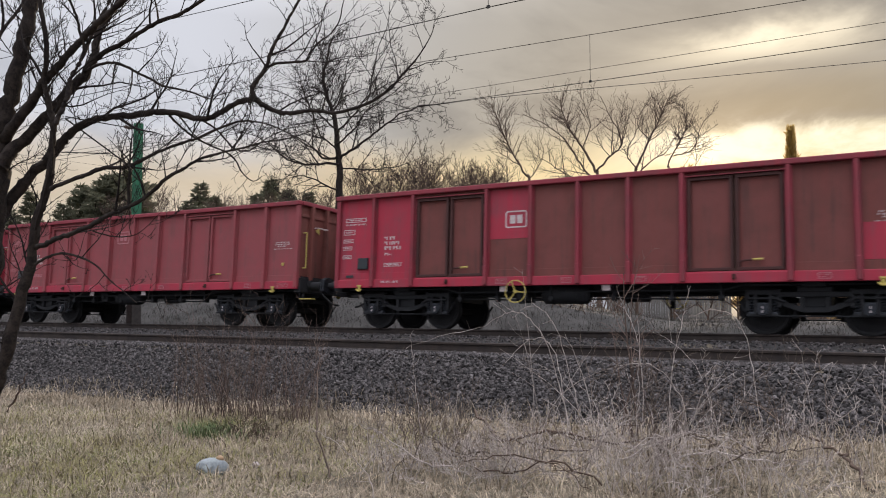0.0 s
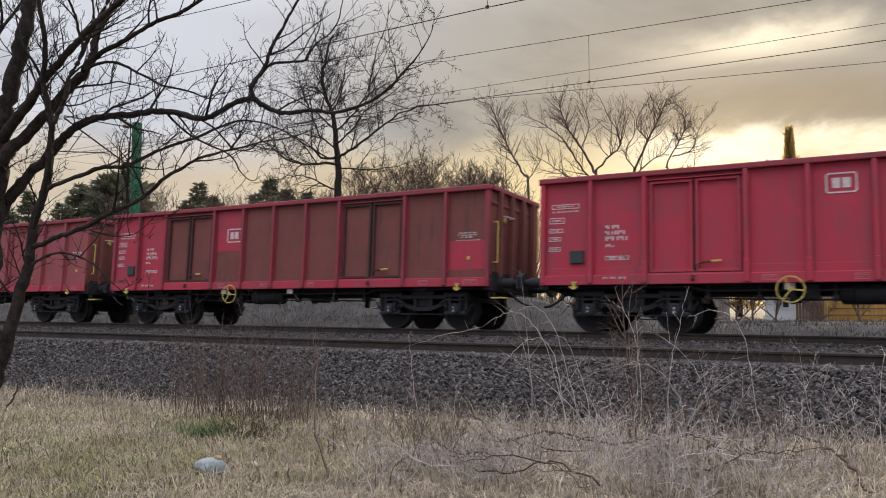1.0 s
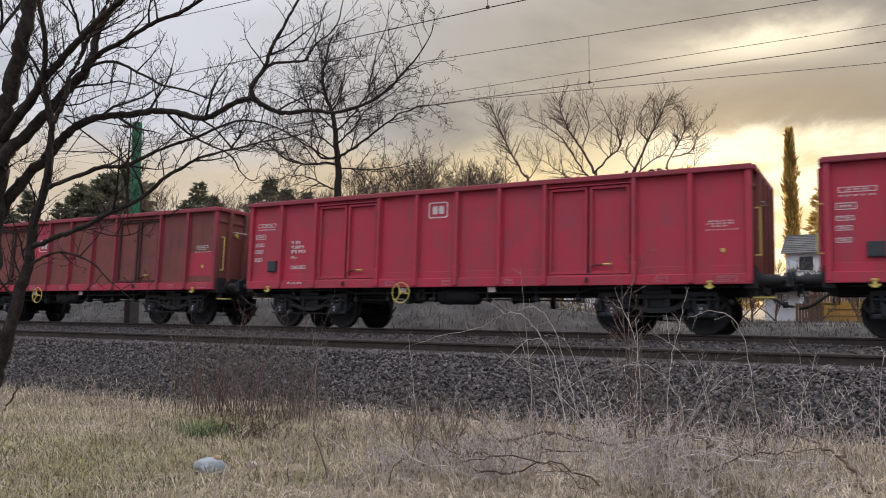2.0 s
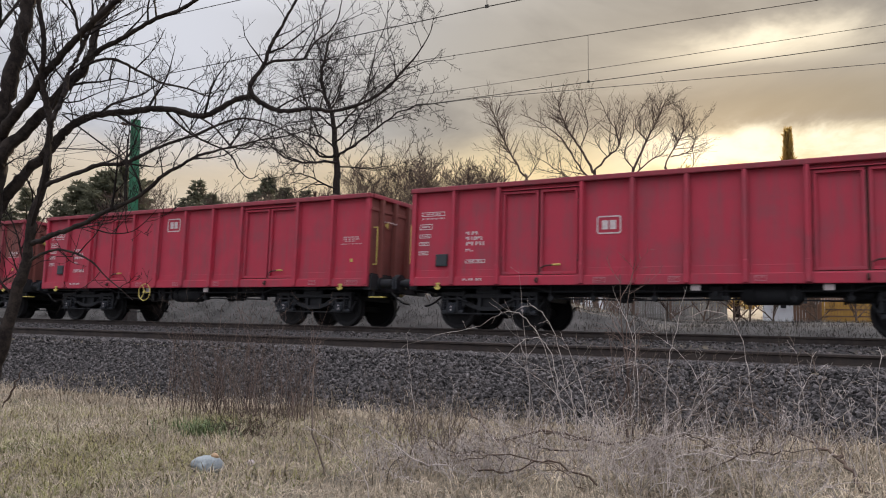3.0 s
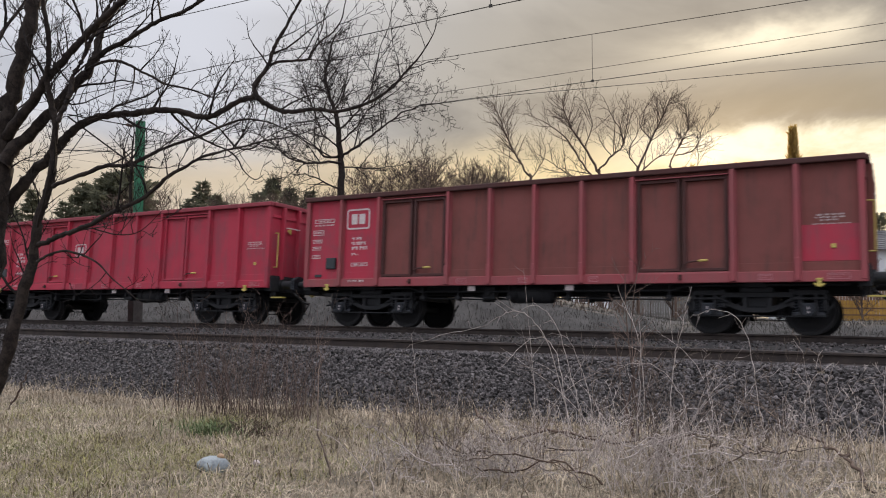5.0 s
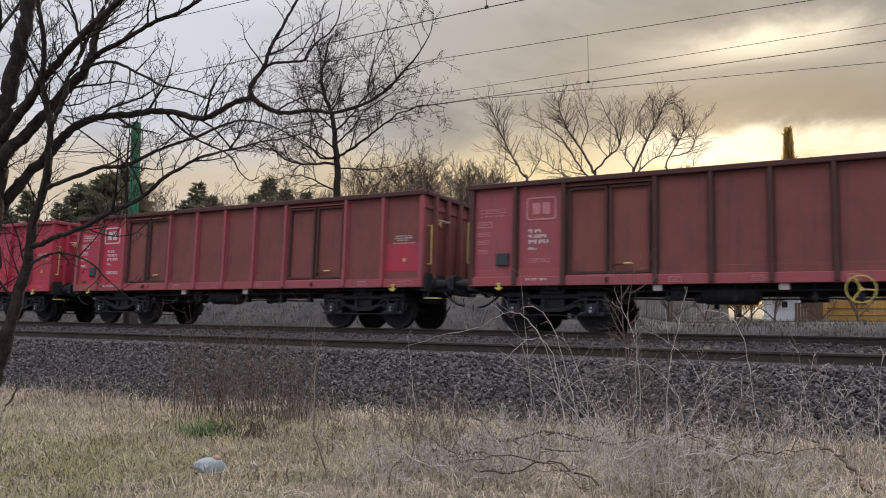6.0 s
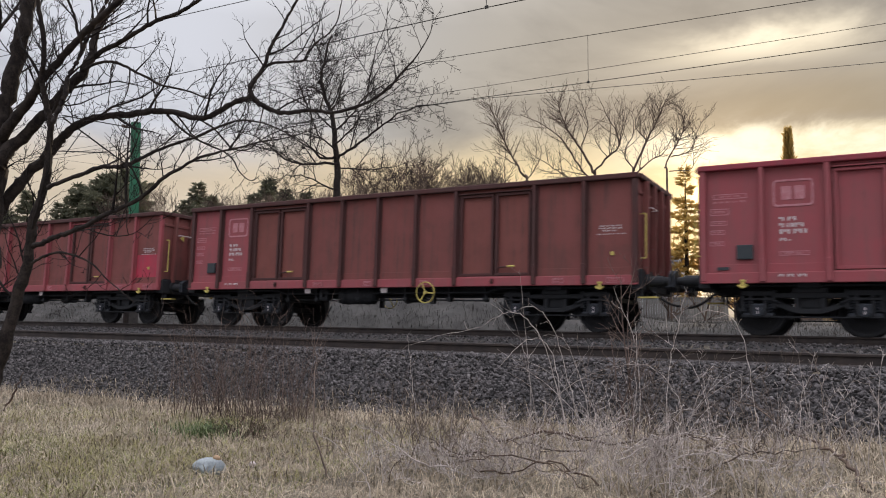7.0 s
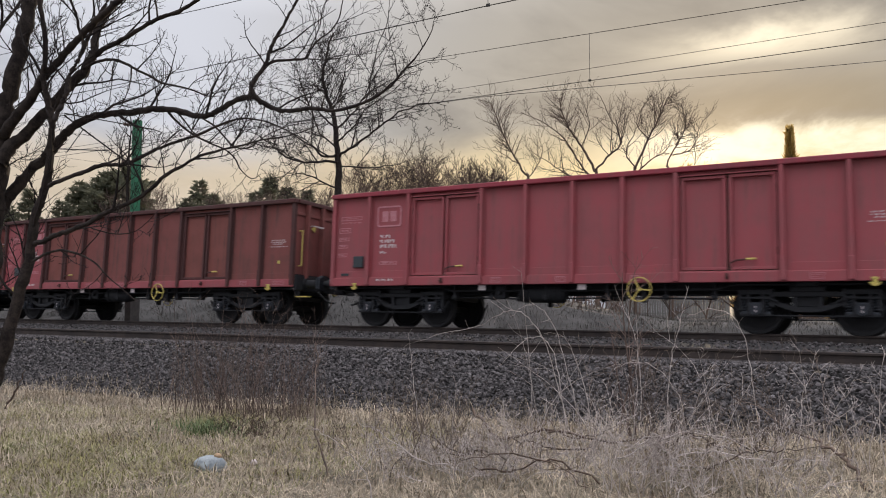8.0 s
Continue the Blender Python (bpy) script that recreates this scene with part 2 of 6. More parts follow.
INSULATOR = mottled("brown_insulator", (0.10, 0.05, 0.035), (0.07, 0.04, 0.03), 9.0, 60.0, 0.3)
PLASTER = mottled("white_plaster", (0.72, 0.74, 0.78), (0.60, 0.62, 0.66), 0.8, 12.0, 0.9)
TILES = mottled("grey_roof_tiles", (0.085, 0.080, 0.080), (0.055, 0.052, 0.055), 0.9, 12.0, 0.85, each=0.1)
OCHRE = mottled("ochre_boards", (0.48, 0.28, 0.06), (0.36, 0.20, 0.05), 0.9, 12.0, 0.85, each=0.12)
BRICK = mottled("brown_boards", (0.20, 0.12, 0.08), (0.14, 0.09, 0.06), 0.9, 12.0, 0.85, each=0.12)
PANE = mottled("dark_pane", (0.02, 0.024, 0.03), (0.03, 0.034, 0.04), 3.0, 12.0, 0.15)
BLUEGREY = mottled("smooth_blue_grey_stone", (0.27, 0.295, 0.30), (0.13, 0.145, 0.155), 9.0, 55.0, 0.65, 0.0, 0.6)
TAN = mottled("tan_stone", (0.42, 0.28, 0.17), (0.30, 0.20, 0.12), 9.0, 50.0, 0.8)

# ---- building blocks ----
SHAPES = {}


def shape(key, make, smooth=False):
    """The mesh under this key, made once by make(bm)."""
    if key not in SHAPES:
        bm = bmesh.new()
        make(bm)
        mesh = bpy.data.meshes.new(key)
        bm.to_mesh(mesh)
        bm.free()
        if smooth:
            for f in mesh.polygons:
                f.use_smooth = True
        mesh.materials.append(None)
        SHAPES[key] = mesh
    return SHAPES[key]


def part(name, mesh, mat, parent, at=None, label=""):
    """One mesh object under a thing or a part, with its own material."""
    ob = new(name, mesh)
    ob.material_slots[0].link = "OBJECT"
    ob.material_slots[0].material = mat
    ob.parent = parent
    if at is not None:
        ob.matrix_basis = at if isinstance(at, Matrix) else Matrix.Translation(at)
    return tagged(ob, label, kind="stuff" if name == "marking" else "")


def thing(name, m, label, category, group="", kind=""):
    ob = new(name)
    ob.empty_display_size = 0.2
    ob.matrix_basis = m
    return tagged(ob, label, category, group, kind)


def box(bm, x0, x1, y0, y1, z0, z1, bevel=0.0):
    m = Matrix.LocRotScale(((x0 + x1) / 2, (y0 + y1) / 2, (z0 + z1) / 2), None, (abs(x1 - x0), abs(y1 - y0), abs(z1 - z0)))
    made = bmesh.ops.create_cube(bm, size=1, matrix=m)["verts"]
    if bevel:
        edges = list({e for v in made for e in v.link_edges})
        bmesh.ops.bevel(bm, geom=edges, offset=bevel, segments=2, affect="EDGES", profile=0.5)


def rod(bm, a, b, r, n=10, r2=None):
    a, b = Vector(a), Vector(b)
    d = b - a
    m = Matrix.Translation((a + b) / 2) @ d.to_track_quat("Z", "Y").to_matrix().to_4x4()
    bmesh.ops.create_cone(bm, cap_ends=True, segments=n, radius1=r, radius2=r if r2 is None else r2, depth=d.length, matrix=m)


def pipe(bm, points, r, n=8):
    """A bent pipe through the points."""
    for a, b in zip(points, points[1:]):
        rod(bm, a, b, r, n)
    for p in points[1:-1]:
        bmesh.ops.create_icosphere(bm, subdivisions=1, radius=r * 1.05, matrix=Matrix.Translation(p))


def torus(bm, major, minor, axis="Y", n=28, k=6, at=(0, 0, 0), start=0.0, end=360.0):
    rings = []
    closed = end - start >= 360
    steps = n if closed else n + 1
    for i in range(steps):
        a = radians(start + (end - start) * i / n)
        ring = []
        for j in range(k):
            b = 2 * math.pi * j / k
            rr = major + minor * math.cos(b)
            p = {"Y": (rr * math.cos(a), minor * math.sin(b), rr * math.sin(a)),
                 "X": (minor * math.sin(b), rr * math.cos(a), rr * math.sin(a))}[axis]
            ring.append(bm.verts.new((p[0] + at[0], p[1] + at[1], p[2] + at[2])))
        rings.append(ring)
    for i in range(n):
        r1, r2 = rings[i], rings[(i + 1) % steps]
        for j in range(k):
            bm.faces.new((r1[j], r1[(j + 1) % k], r2[(j + 1) % k], r2[j]))


def mesh_of(name, verts, faces, mat, smooth=False):
    me = bpy.data.meshes.new(name)
    me.from_pydata([tuple(v) for v in verts] if not isinstance(verts, np.ndarray) else verts.tolist(), [],
                   faces if not isinstance(faces, np.ndarray) else faces.tolist())
    me.update()
    me.materials.append(mat)
    if smooth:
        me.polygons.foreach_set("use_smooth", [True] * len(me.polygons))
    return me


def tubes(lines, sides):
    """Joined tapered tubes: lines of (points, radii)."""
    verts, faces = [], []
    for pts, radii in lines:
        pts = np.asarray(pts, float)
        n = len(pts)
        d = np.gradient(pts, axis=0)
        d /= np.linalg.norm(d, axis=1, keepdims=True) + 1e-9
        ref = np.array([0.31, 0.17, 0.93]) if abs(d[0][2]) < 0.8 else np.array([0.9, 0.3, 0.1])
        u = np.cross(d, ref)
        u /= np.linalg.norm(u, axis=1, keepdims=True) + 1e-9
        w = np.cross(d, u)
        k = sides if radii[0] > 0.012 else 3
        start = sum(len(x) for x in verts)
        ang = np.arange(k) * 2 * np.pi / k
        ring = pts[:, None, :] + np.asarray(radii)[:, None, None] * (np.cos(ang)[None, :, None] * u[:, None, :] + np.sin(ang)[None, :, None] * w[:, None, :])
        verts.append(ring.reshape(-1, 3))
        for i in range(n - 1):
            for j in range(k):
                a, b = start + i * k + j, start + i * k + (j + 1) % k
                faces.append((a, b, b + k, a + k))
    return np.concatenate(verts), faces


def smooth_line(pts, radii, per=4):
    """A rounded line through the points, with radii between."""
    out, rr = [], []
    p = [np.array(q, float) for q in pts]
    for i in range(len(p) - 1):
        a, b, c, d = p[max(i - 1, 0)], p[i], p[i + 1], p[min(i + 2, len(p) - 1)]
        for s in range(per):
            t = s / per
            out.append(0.5 * ((2 * b) + (c - a) * t + (2 * a - 5 * b + 4 * c - d) * t * t + (3 * b - a - 3 * c + d) * t ** 3))
            rr.append(radii[i] + (radii[i + 1] - radii[i]) * t)
    return out + [p[-1]], rr + [radii[-1]]

# ---- the goods train ----
CANT = 2.98                               # the train's track leans away from the camera
TRACK_Y, TRACK_Z = 17.10, -0.039
LEN, PITCH_M = 12.80, 14.04
EDGES = (0.0, 1.134, 2.268, 4.223, 5.311, 6.399, 7.487, 8.575, 10.53, 11.664, 12.80)
BAYS = ((0, 1), (1, 2), (3, 4), (4, 5), (5, 6), (6, 7), (8, 9), (9, 10))
DOORS = ((2, 3), (7, 8))
SILL, FLOOR, TOP = 0.962, 1.24, 3.28
BOGIES = (1.90, 10.90)
WHEEL_R = 0.46


def panel_mesh(w):
    def make(bm):
        # a pressed sheet with a shallow fold near its foot
        box(bm, 0.0, w, -0.012, 0.0, 1.16, 3.17)
        box(bm, 0.03, w - 0.03, -0.024, -0.010, 1.16, 1.33, 0.006)
    return shape("panel_%.2f" % w, make)


def low_panel_mesh(w, z0, z1):
    return shape("repaint_%.2f_%.2f_%.2f" % (w, z0, z1), lambda bm: box(bm, 0.045, w - 0.045, -0.0165, -0.010, z0, z1))


def post_mesh():
    def make(bm):
        box(bm, -0.040, 0.040, -0.098, 0.04, 1.02, 3.17, 0.010)
        # flared foot with a gusset, and a flange against the sheet
        box(bm, -0.050, 0.050, -0.112, 0.0, 0.985, 1.42, 0.015)
        box(bm, -0.075, 0.075, -0.018, 0.03, 1.17, 3.165)
    return shape("post", make)


def leaf_mesh(w):
    def make(bm):
        z0, z1 = 1.20, 3.06
        box(bm, 0.0, w, 0.0, 0.02, z0, z1)
    return shape("leaf_%.2f" % w, make)


def door_frame_mesh(w):
    def make(bm):
        z0, z1, f = 1.20, 3.06, 0.058
        box(bm, 0.0, w, -0.072, 0.004, z0, z0 + f, 0.006)
        box(bm, 0.0, w, -0.072, 0.004, z1 - f, z1, 0.006)
        box(bm, 0.0, f, -0.072, 0.004, z0 + f, z1 - f, 0.006)
        box(bm, w - f, w, -0.072, 0.004, z0 + f, z1 - f, 0.006)
    return shape("door_frame_%.2f" % w, make)


def end_wall_mesh():
    def make(bm):
        box(bm, 0.0, 0.02, -1.33, 1.33, 1.30, 3.17)
        for z in (2.90,):
            box(bm, 0.018, 0.05, -1.30, 1.30, z - 0.04, z + 0.04, 0.012)
    return shape("end_wall", make)


def spring_mesh():
    def make(bm):
        turns, n = 4.5, 40
        pts = [(0.055 * math.cos(2 * math.pi * turns * i / n), 0.055 * math.sin(2 * math.pi * turns * i / n), 0.24 * i / n) for i in range(n + 1)]
        for a, b in zip(pts, pts[1:]):
            rod(bm, a, b, 0.014, 5)
    return shape("coil", make)


def wheel_mesh():
    def make(bm):
        prof = [(0.10, -0.07), (0.13, -0.05), (0.36, -0.025), (0.40, -0.065), (WHEEL_R, -0.065), (WHEEL_R + 0.005, 0.03),
                (0.485, 0.045), (0.485, 0.07), (0.40, 0.07), (0.36, 0.02), (0.13, 0.05), (0.10, 0.07)]
        n = 32
        rings = [[bm.verts.new((r * math.cos(2 * math.pi * i / n), y, r * math.sin(2 * math.pi * i / n))) for r, y in prof] for i in range(n)]
        for i in range(n):
            a, b = rings[i], rings[(i + 1) % n]
            for j in range(len(prof) - 1):
                bm.faces.new((a[j], a[j + 1], b[j + 1], b[j]))
        for y in (-0.07, 0.07):
            rod(bm, (0, y * 0.99, 0), (0, y * 1.3, 0), 0.10, 16)
        # balance marks in the web, so that the turning shows
        for i in range(3):
            a = 2 * math.pi * i / 3
            rod(bm, (0.25 * math.cos(a), -0.05, 0.25 * math.sin(a)), (0.25 * math.cos(a), 0.05, 0.25 * math.sin(a)), 0.035, 8)
    return shape("wheel", make, False)


def side_frame_mesh():
    def make(bm):
        # cast frame of a two-axle bogie: level top chord, bowed lower chord, pedestals
        box(bm, -0.60, 0.60, -0.06, 0.06, 0.70, 0.80, 0.015)
        low = [(-0.62, 0.62), (-0.42, 0.53), (-0.20, 0.46), (0.20, 0.46), (0.42, 0.53), (0.62, 0.62)]
        for (xa, za), (xb, zb) in zip(low, low[1:]):
            m = Matrix.Translation(((xa + xb) / 2, 0, (za + zb) / 2)) @ Matrix.Rotation(-math.atan2(zb - za, xb - xa), 4, "Y")
            bmesh.ops.create_cube(bm, size=1, matrix=m @ Matrix.Diagonal((math.hypot(xb - xa, zb - za) + 0.03, 0.13, 0.09, 1)))
        for x in (-0.22, 0.22):
            box(bm, x - 0.045, x + 0.045, -0.05, 0.05, 0.48, 0.72, 0.01)
        for s in (-1, 1):
            box(bm, s * 0.58, s * 0.66, -0.07, 0.07, 0.50, 0.86, 0.012)
            box(bm, s * 0.60, s * 1.22, -0.075, 0.075, 0.74, 0.84, 0.015)
            box(bm, s * 1.14, s * 1.22, -0.07, 0.07, 0.44, 0.80, 0.012)
            box(bm, s * 0.62, s * 1.20, -0.10, 0.02, 0.33, 0.38, 0.01)
            # horn cheeks, damper link and spring cap over each axle box
            box(bm, s * 0.74, s * 0.80, -0.11, 0.05, 0.36, 0.76, 0.01)
            box(bm, s * 1.00, s * 1.06, -0.11, 0.05, 0.36, 0.76, 0.01)
            box(bm, s * 0.62, s * 1.18, -0.12, 0.06, 0.655, 0.70, 0.01)
            rod(bm, (s * 0.50, -0.09, 0.60), (s * 0.74, -0.09, 0.70), 0.028, 8)
            rod(bm, (s * 1.20, -0.02, 0.40), (s * 1.34, -0.02, 0.62), 0.022, 6)
        box(bm, -0.30, 0.30, -0.085, 0.05, 0.79, 0.90, 0.02)
        rod(bm, (-0.62, -0.10, 0.34), (0.62, -0.10, 0.34), 0.014, 6)
    return shape("side_frame", make)


def axle_box_mesh():
    def make(bm):
        box(bm, -0.15, 0.15, -0.10, 0.10, 0.36, 0.60, 0.03)
        rod(bm, (0, -0.15, 0.46), (0, -0.08, 0.46), 0.105, 18)
        rod(bm, (0, -0.165, 0.46), (0, -0.14, 0.46), 0.06, 12)
        for s in (-1, 1):
            box(bm, s * 0.14, s * 0.27, -0.07, 0.07, 0.37, 0.42, 0.01)
    return shape("axle_box", make)


def handwheel_mesh():
    def make(bm):
        torus(bm, 0.240, 0.0135)
        for i in range(3):
            a = radians(90 + 120 * i + 25)
            box_at = Matrix.Rotation(-a, 4, "Y")
            bmesh.ops.create_cube(bm, size=1, matrix=box_at @ Matrix.Translation((0.118, 0, 0)) @ Matrix.Diagonal((0.24, 0.014, 0.026, 1)))
        rod(bm, (0, -0.03, 0), (0, 0.03, 0), 0.04, 12)
    return shape("handwheel", make)


def hook_mesh():
    def make(bm):
        box(bm, -0.035, 0.035, -0.03, 0.0, 0.0, 0.13, 0.008)
        box(bm, -0.055, 0.055, -0.035, 0.0, 0.09, 0.13, 0.008)
        torus(bm, 0.085, 0.020, at=(0, -0.03, 0.065), start=200, end=340, n=10)
    return shape("rope_hook", make)


def bar_mesh(w, h):
    """A line of writing too small to read: short plain bars in a row."""
    def make(bm):
        step = max(h * 0.72, 0.02)
        n = max(1, round(w / step))
        step = w / n
        for i in range(n):
            x = -w / 2 + i * step
            k = (i * 7 + n * 3) % 5
            if k == 3 and 1 < i < n - 1:
                continue
            low = -h / 2 if k != 1 else -h * 0.05
            box(bm, x, x + step * (0.62 if k else 0.40), -0.004, 0.0, low, h / 2)
    return shape("bar_%.3f_%.3f" % (w, h), make)


def frame_mesh(w, h, t):
    def make(bm):
        box(bm, -w / 2, w / 2, -0.004, 0, h / 2 - t, h / 2)
        box(bm, -w / 2, w / 2, -0.004, 0, -h / 2, -h / 2 + t)
        box(bm, -w / 2, -w / 2 + t, -0.004, 0, -h / 2 + t, h / 2 - t)
        box(bm, w / 2 - t, w / 2, -0.004, 0, -h / 2 + t, h / 2 - t)
    return shape("frame_%.3f_%.3f" % (w, h), make)


def emblem_mesh():
    """A rounded outline with two plain blocks in it."""
    def make(bm):
        w, h, r, t = 0.26, 0.19, 0.06, 0.028
        outer, inner = [], []
        for cx, cz, a0 in ((w - r, h - r, 0), (-w + r, h - r, 90), (-w + r, -h + r, 180), (w - r, -h + r, 270)):
            for i in range(6):
                a = radians(a0 + 18 * i)
                outer.append((cx + r * math.cos(a), cz + r * math.sin(a)))
                inner.append((cx + (r - t) * math.cos(a), cz + (r - t) * math.sin(a)))
        n = len(outer)
        vo = [bm.verts.new((x, -0.006, z)) for x, z in outer]
        vi = [bm.verts.new((x, -0.006, z)) for x, z in inner]
        wo = [bm.verts.new((x, 0, z)) for x, z in outer]
        wi = [bm.verts.new((x, 0, z)) for x, z in inner]
        for i in range(n):
            j = (i + 1) % n
            bm.faces.new((vo[i], vo[j], vi[j], vi[i]))
            bm.faces.new((wo[i], wo[j], vo[j], vo[i]))
            bm.faces.new((vi[i], vi[j], wi[j], wi[i]))
    return shape("emblem", make)


def emblem_block_mesh():
    return shape("emblem_block", lambda bm: box(bm, -0.065, 0.065, -0.004, 0.0, -0.095, 0.095))


def hose_mesh():
    """A slack brake hose that hangs to the next wagon."""
    if "brake_hose" not in SHAPES:
        pts = [(0.05 + 0.57 * i / 10, -0.38, 0.88 - 0.30 * math.sin(math.pi / 2 * i / 10)) for i in range(11)]
        v, f = tubes([(pts, [0.028] * 11)], 7)
        SHAPES["brake_hose"] = mesh_of("brake_hose", v, f, None, True)
    return SHAPES["brake_hose"]


def make_wagon(spec):
    """One four-axle open wagon with two double doors a side, at the start of its way."""
    w = thing("open_wagon", train_pose(spec["place"], 0.0), spec["label"], "freight wagon", "wagons of the train")
    mats = {"r": RED, "f": FADED, "b": BROWN, "o": RUST, "d": DARKBROWN, "x": DULLRED}
    posts, sill, rim = mats[spec["posts"]], mats[spec["sill"]], mats[spec["rim"]]
    for side in (-1, 1):
        turn = Matrix() if side < 0 else pose(LEN, 0, 0, 0, 0, 180)
        for k, (a, b) in enumerate(BAYS):
            code = spec["bays"][k]
            width = EDGES[b] - EDGES[a]
            p = part("side_panel", panel_mesh(width), mats[code[0]], w, turn @ pose(EDGES[a], -1.305, 0))
            if len(code) > 1:
                z0, z1 = (1.35, 2.02) if code[1].islower() else (2.02, 3.14)
                part("repainted_patch", low_panel_mesh(width, z0, z1), mats[code[1].lower()], p, None, "brighter repainted patch")
        for k, (a, b) in enumerate(DOORS):
            width = (EDGES[b] - EDGES[a]) / 2 - 0.125
            for h in (0, 1):
                x = EDGES[a] + 0.098 + h * (width + 0.054)
                leaf = part("door_leaf", leaf_mesh(width), mats[spec["doors"][2 * k + h]], w, turn @ pose(x, -1.285, 0))
                part("door_frame", door_frame_mesh(width), mats[spec["frame"]], leaf)
                hinge_x = 0.0 if h == 0 else width
                for z in (1.55, 2.75):
                    part("hinge", shape("hinge", lambda bm: (rod(bm, (0, -0.05, -0.07), (0, -0.05, 0.07), 0.022, 8), box(bm, -0.03, 0.03, -0.05, -0.02, -0.05, 0.05))), DARKBROWN, leaf, (hinge_x, 0, z))
                if h == 1:
                    part("latch_bar", shape("latch_bar", lambda bm: (pipe(bm, [(0, -0.06, 1.12), (0, -0.06, 1.34), (0.10, -0.075, 1.385), (0.30, -0.075, 1.40)], 0.018, 6), rod(bm, (0, -0.055, 1.25), (0, -0.055, 3.1), 0.016, 6), box(bm, -0.04, 0.04, -0.07, -0.03, 1.10, 1.20))), DARKBROWN, leaf, (0.02, 0, 0))
                    part("latch_grip", shape("latch_grip", lambda bm: rod(bm, (0.28, -0.078, 1.40), (0.46, -0.078, 1.405), 0.022, 8)), YELLOW, leaf, (0.02, 0, 0), "yellow grip")
            part("door_lintel", shape("door_lintel", lambda bm: box(bm, 0.0, 1.955, -0.02, 0.03, 3.085, 3.17)), mats[spec["doors"][2 * k]], w, turn @ pose(EDGES[a], -1.30, 0))
            # added backing: its dark face stands for the shade in the door gaps
            part("inner_board", shape("inner_board", lambda bm: box(bm, 0.0, 1.955, 0.03, 0.05, 1.19, 3.17)), INSIDE, w, turn @ pose(EDGES[a], -1.30, 0))
            part("drip_rail", shape("drip_rail", lambda bm: box(bm, 0.06, 1.895, -0.075, 0.0, 3.075, 3.098, 0.004)), posts, w, turn @ pose(EDGES[a], -1.32, 0))
            part("door_stop", shape("door_stop", lambda bm: (box(bm, 0.93, 0.985, -0.055, 0.0, 1.02, 1.13, 0.008), rod(bm, (0.957, -0.06, 1.06), (0.957, -0.10, 1.06), 0.02, 8))), DARKBROWN, w, turn @ pose(EDGES[a], -1.385, 0))
            part("door_sill", shape("door_sill", lambda bm: box(bm, 0.05, 1.905, -0.03, 0.0, 1.12, 1.185, 0.008)), sill, w, turn @ pose(EDGES[a], -1.335, 0))
        for x in EDGES[1:-1]:
            part("post", post_mesh(), posts, w, turn @ pose(x, -1.332, 0))
        for x in (0.055, LEN - 0.055):
            part("corner_post", shape("corner_post", lambda bm: box(bm, -0.055, 0.055, -0.075, 0.04, 1.0, 3.17, 0.015)), posts, w, turn @ pose(x, -1.33, 0))
        part("side_sill", shape("side_sill", lambda bm: (box(bm, 0.0, LEN, -0.07, 0.02, SILL, 1.165, 0.012), box(bm, 0.0, LEN, -0.05, 0.2, SILL + 0.16, SILL + 0.185))), sill, w, turn @ pose(0, -1.325, 0))
        part("top_rail", shape("top_rail", lambda bm: box(bm, -0.03, LEN + 0.03, -0.10, 0.03, 3.165, TOP, 0.02)), rim, w, turn @ pose(0, -1.335, 0))
        for x in (0.78, 12.02):
            part("rope_hook", hook_mesh(), YELLOW, w, turn @ pose(x, -1.40, 0.90), "yellow rope hook")
        part("card_box", shape("card_box", lambda bm: (box(bm, -0.15, 0.15, -0.05, 0.0, -0.14, 0.14, 0.008), box(bm, -0.13, 0.13, -0.056, -0.045, -0.12, 0.12))), PLATE, w, turn @ pose(0.82, -1.3185, 1.56), "dark card holder")
        # stencilled writing, too small to read: plain bars
        ink = WHITE if spec["ink"] else PALE
        rows = [(0.55, 2.66, 0.62, 0.10), (0.55, 2.55, 0.60, 0.035), (0.36, 2.36, 0.34, 0.13), (0.34, 2.14, 0.30, 0.09), (0.32, 1.96, 0.27, 0.09),
                (0.31, 1.74, 0.26, 0.09)]
        for x, z, ww, hh in rows:
            if hh > 0.05:
                part("marking", frame_mesh(ww, hh, 0.016), PALE if z < 2.5 and not spec["ink"] else ink, w, turn @ pose(x, -1.3185, z))
                part("marking", bar_mesh(ww * 0.62, hh * 0.35), ink, w, turn @ pose(x, -1.3185, z))
            else:
                part("marking", bar_mesh(ww, hh), ink, w, turn @ pose(x, -1.3185, z))
        nx = 1.62
        for x, z, ww, hh in [(nx - 0.14, 2.17, 0.10, 0.075), (nx + 0.04, 2.17, 0.16, 0.075), (nx - 0.14, 2.05, 0.10, 0.08), (nx + 0.10, 2.05, 0.30, 0.08),
                             (nx - 0.08, 1.93, 0.20, 0.085), (nx + 0.14, 1.93, 0.16, 0.085), (nx + 0.27, 1.93, 0.05, 0.085), (nx - 0.12, 1.78, 0.12, 0.06),
                             (nx - 0.02, 1.765, 0.06, 0.03), (nx + 0.0, 1.10, 0.12, 0.05), (nx - 0.16, 1.10, 0.10, 0.05), (nx + 0.20, 1.10, 0.16, 0.05),
                             (12.22, 2.20, 0.46, 0.03), (12.22, 2.15, 0.50, 0.03), (12.20, 2.10, 0.30, 0.03), (12.24, 2.03, 0.62, 0.02)]:
            part("marking", bar_mesh(ww, hh), WHITE, w, turn @ pose(x, -1.3185 if z > 1.4 else -1.397, z))
        part("marking", frame_mesh(0.50, 0.085, 0.014), ink, w, turn @ pose(nx + 0.06, -1.3185, 1.52))
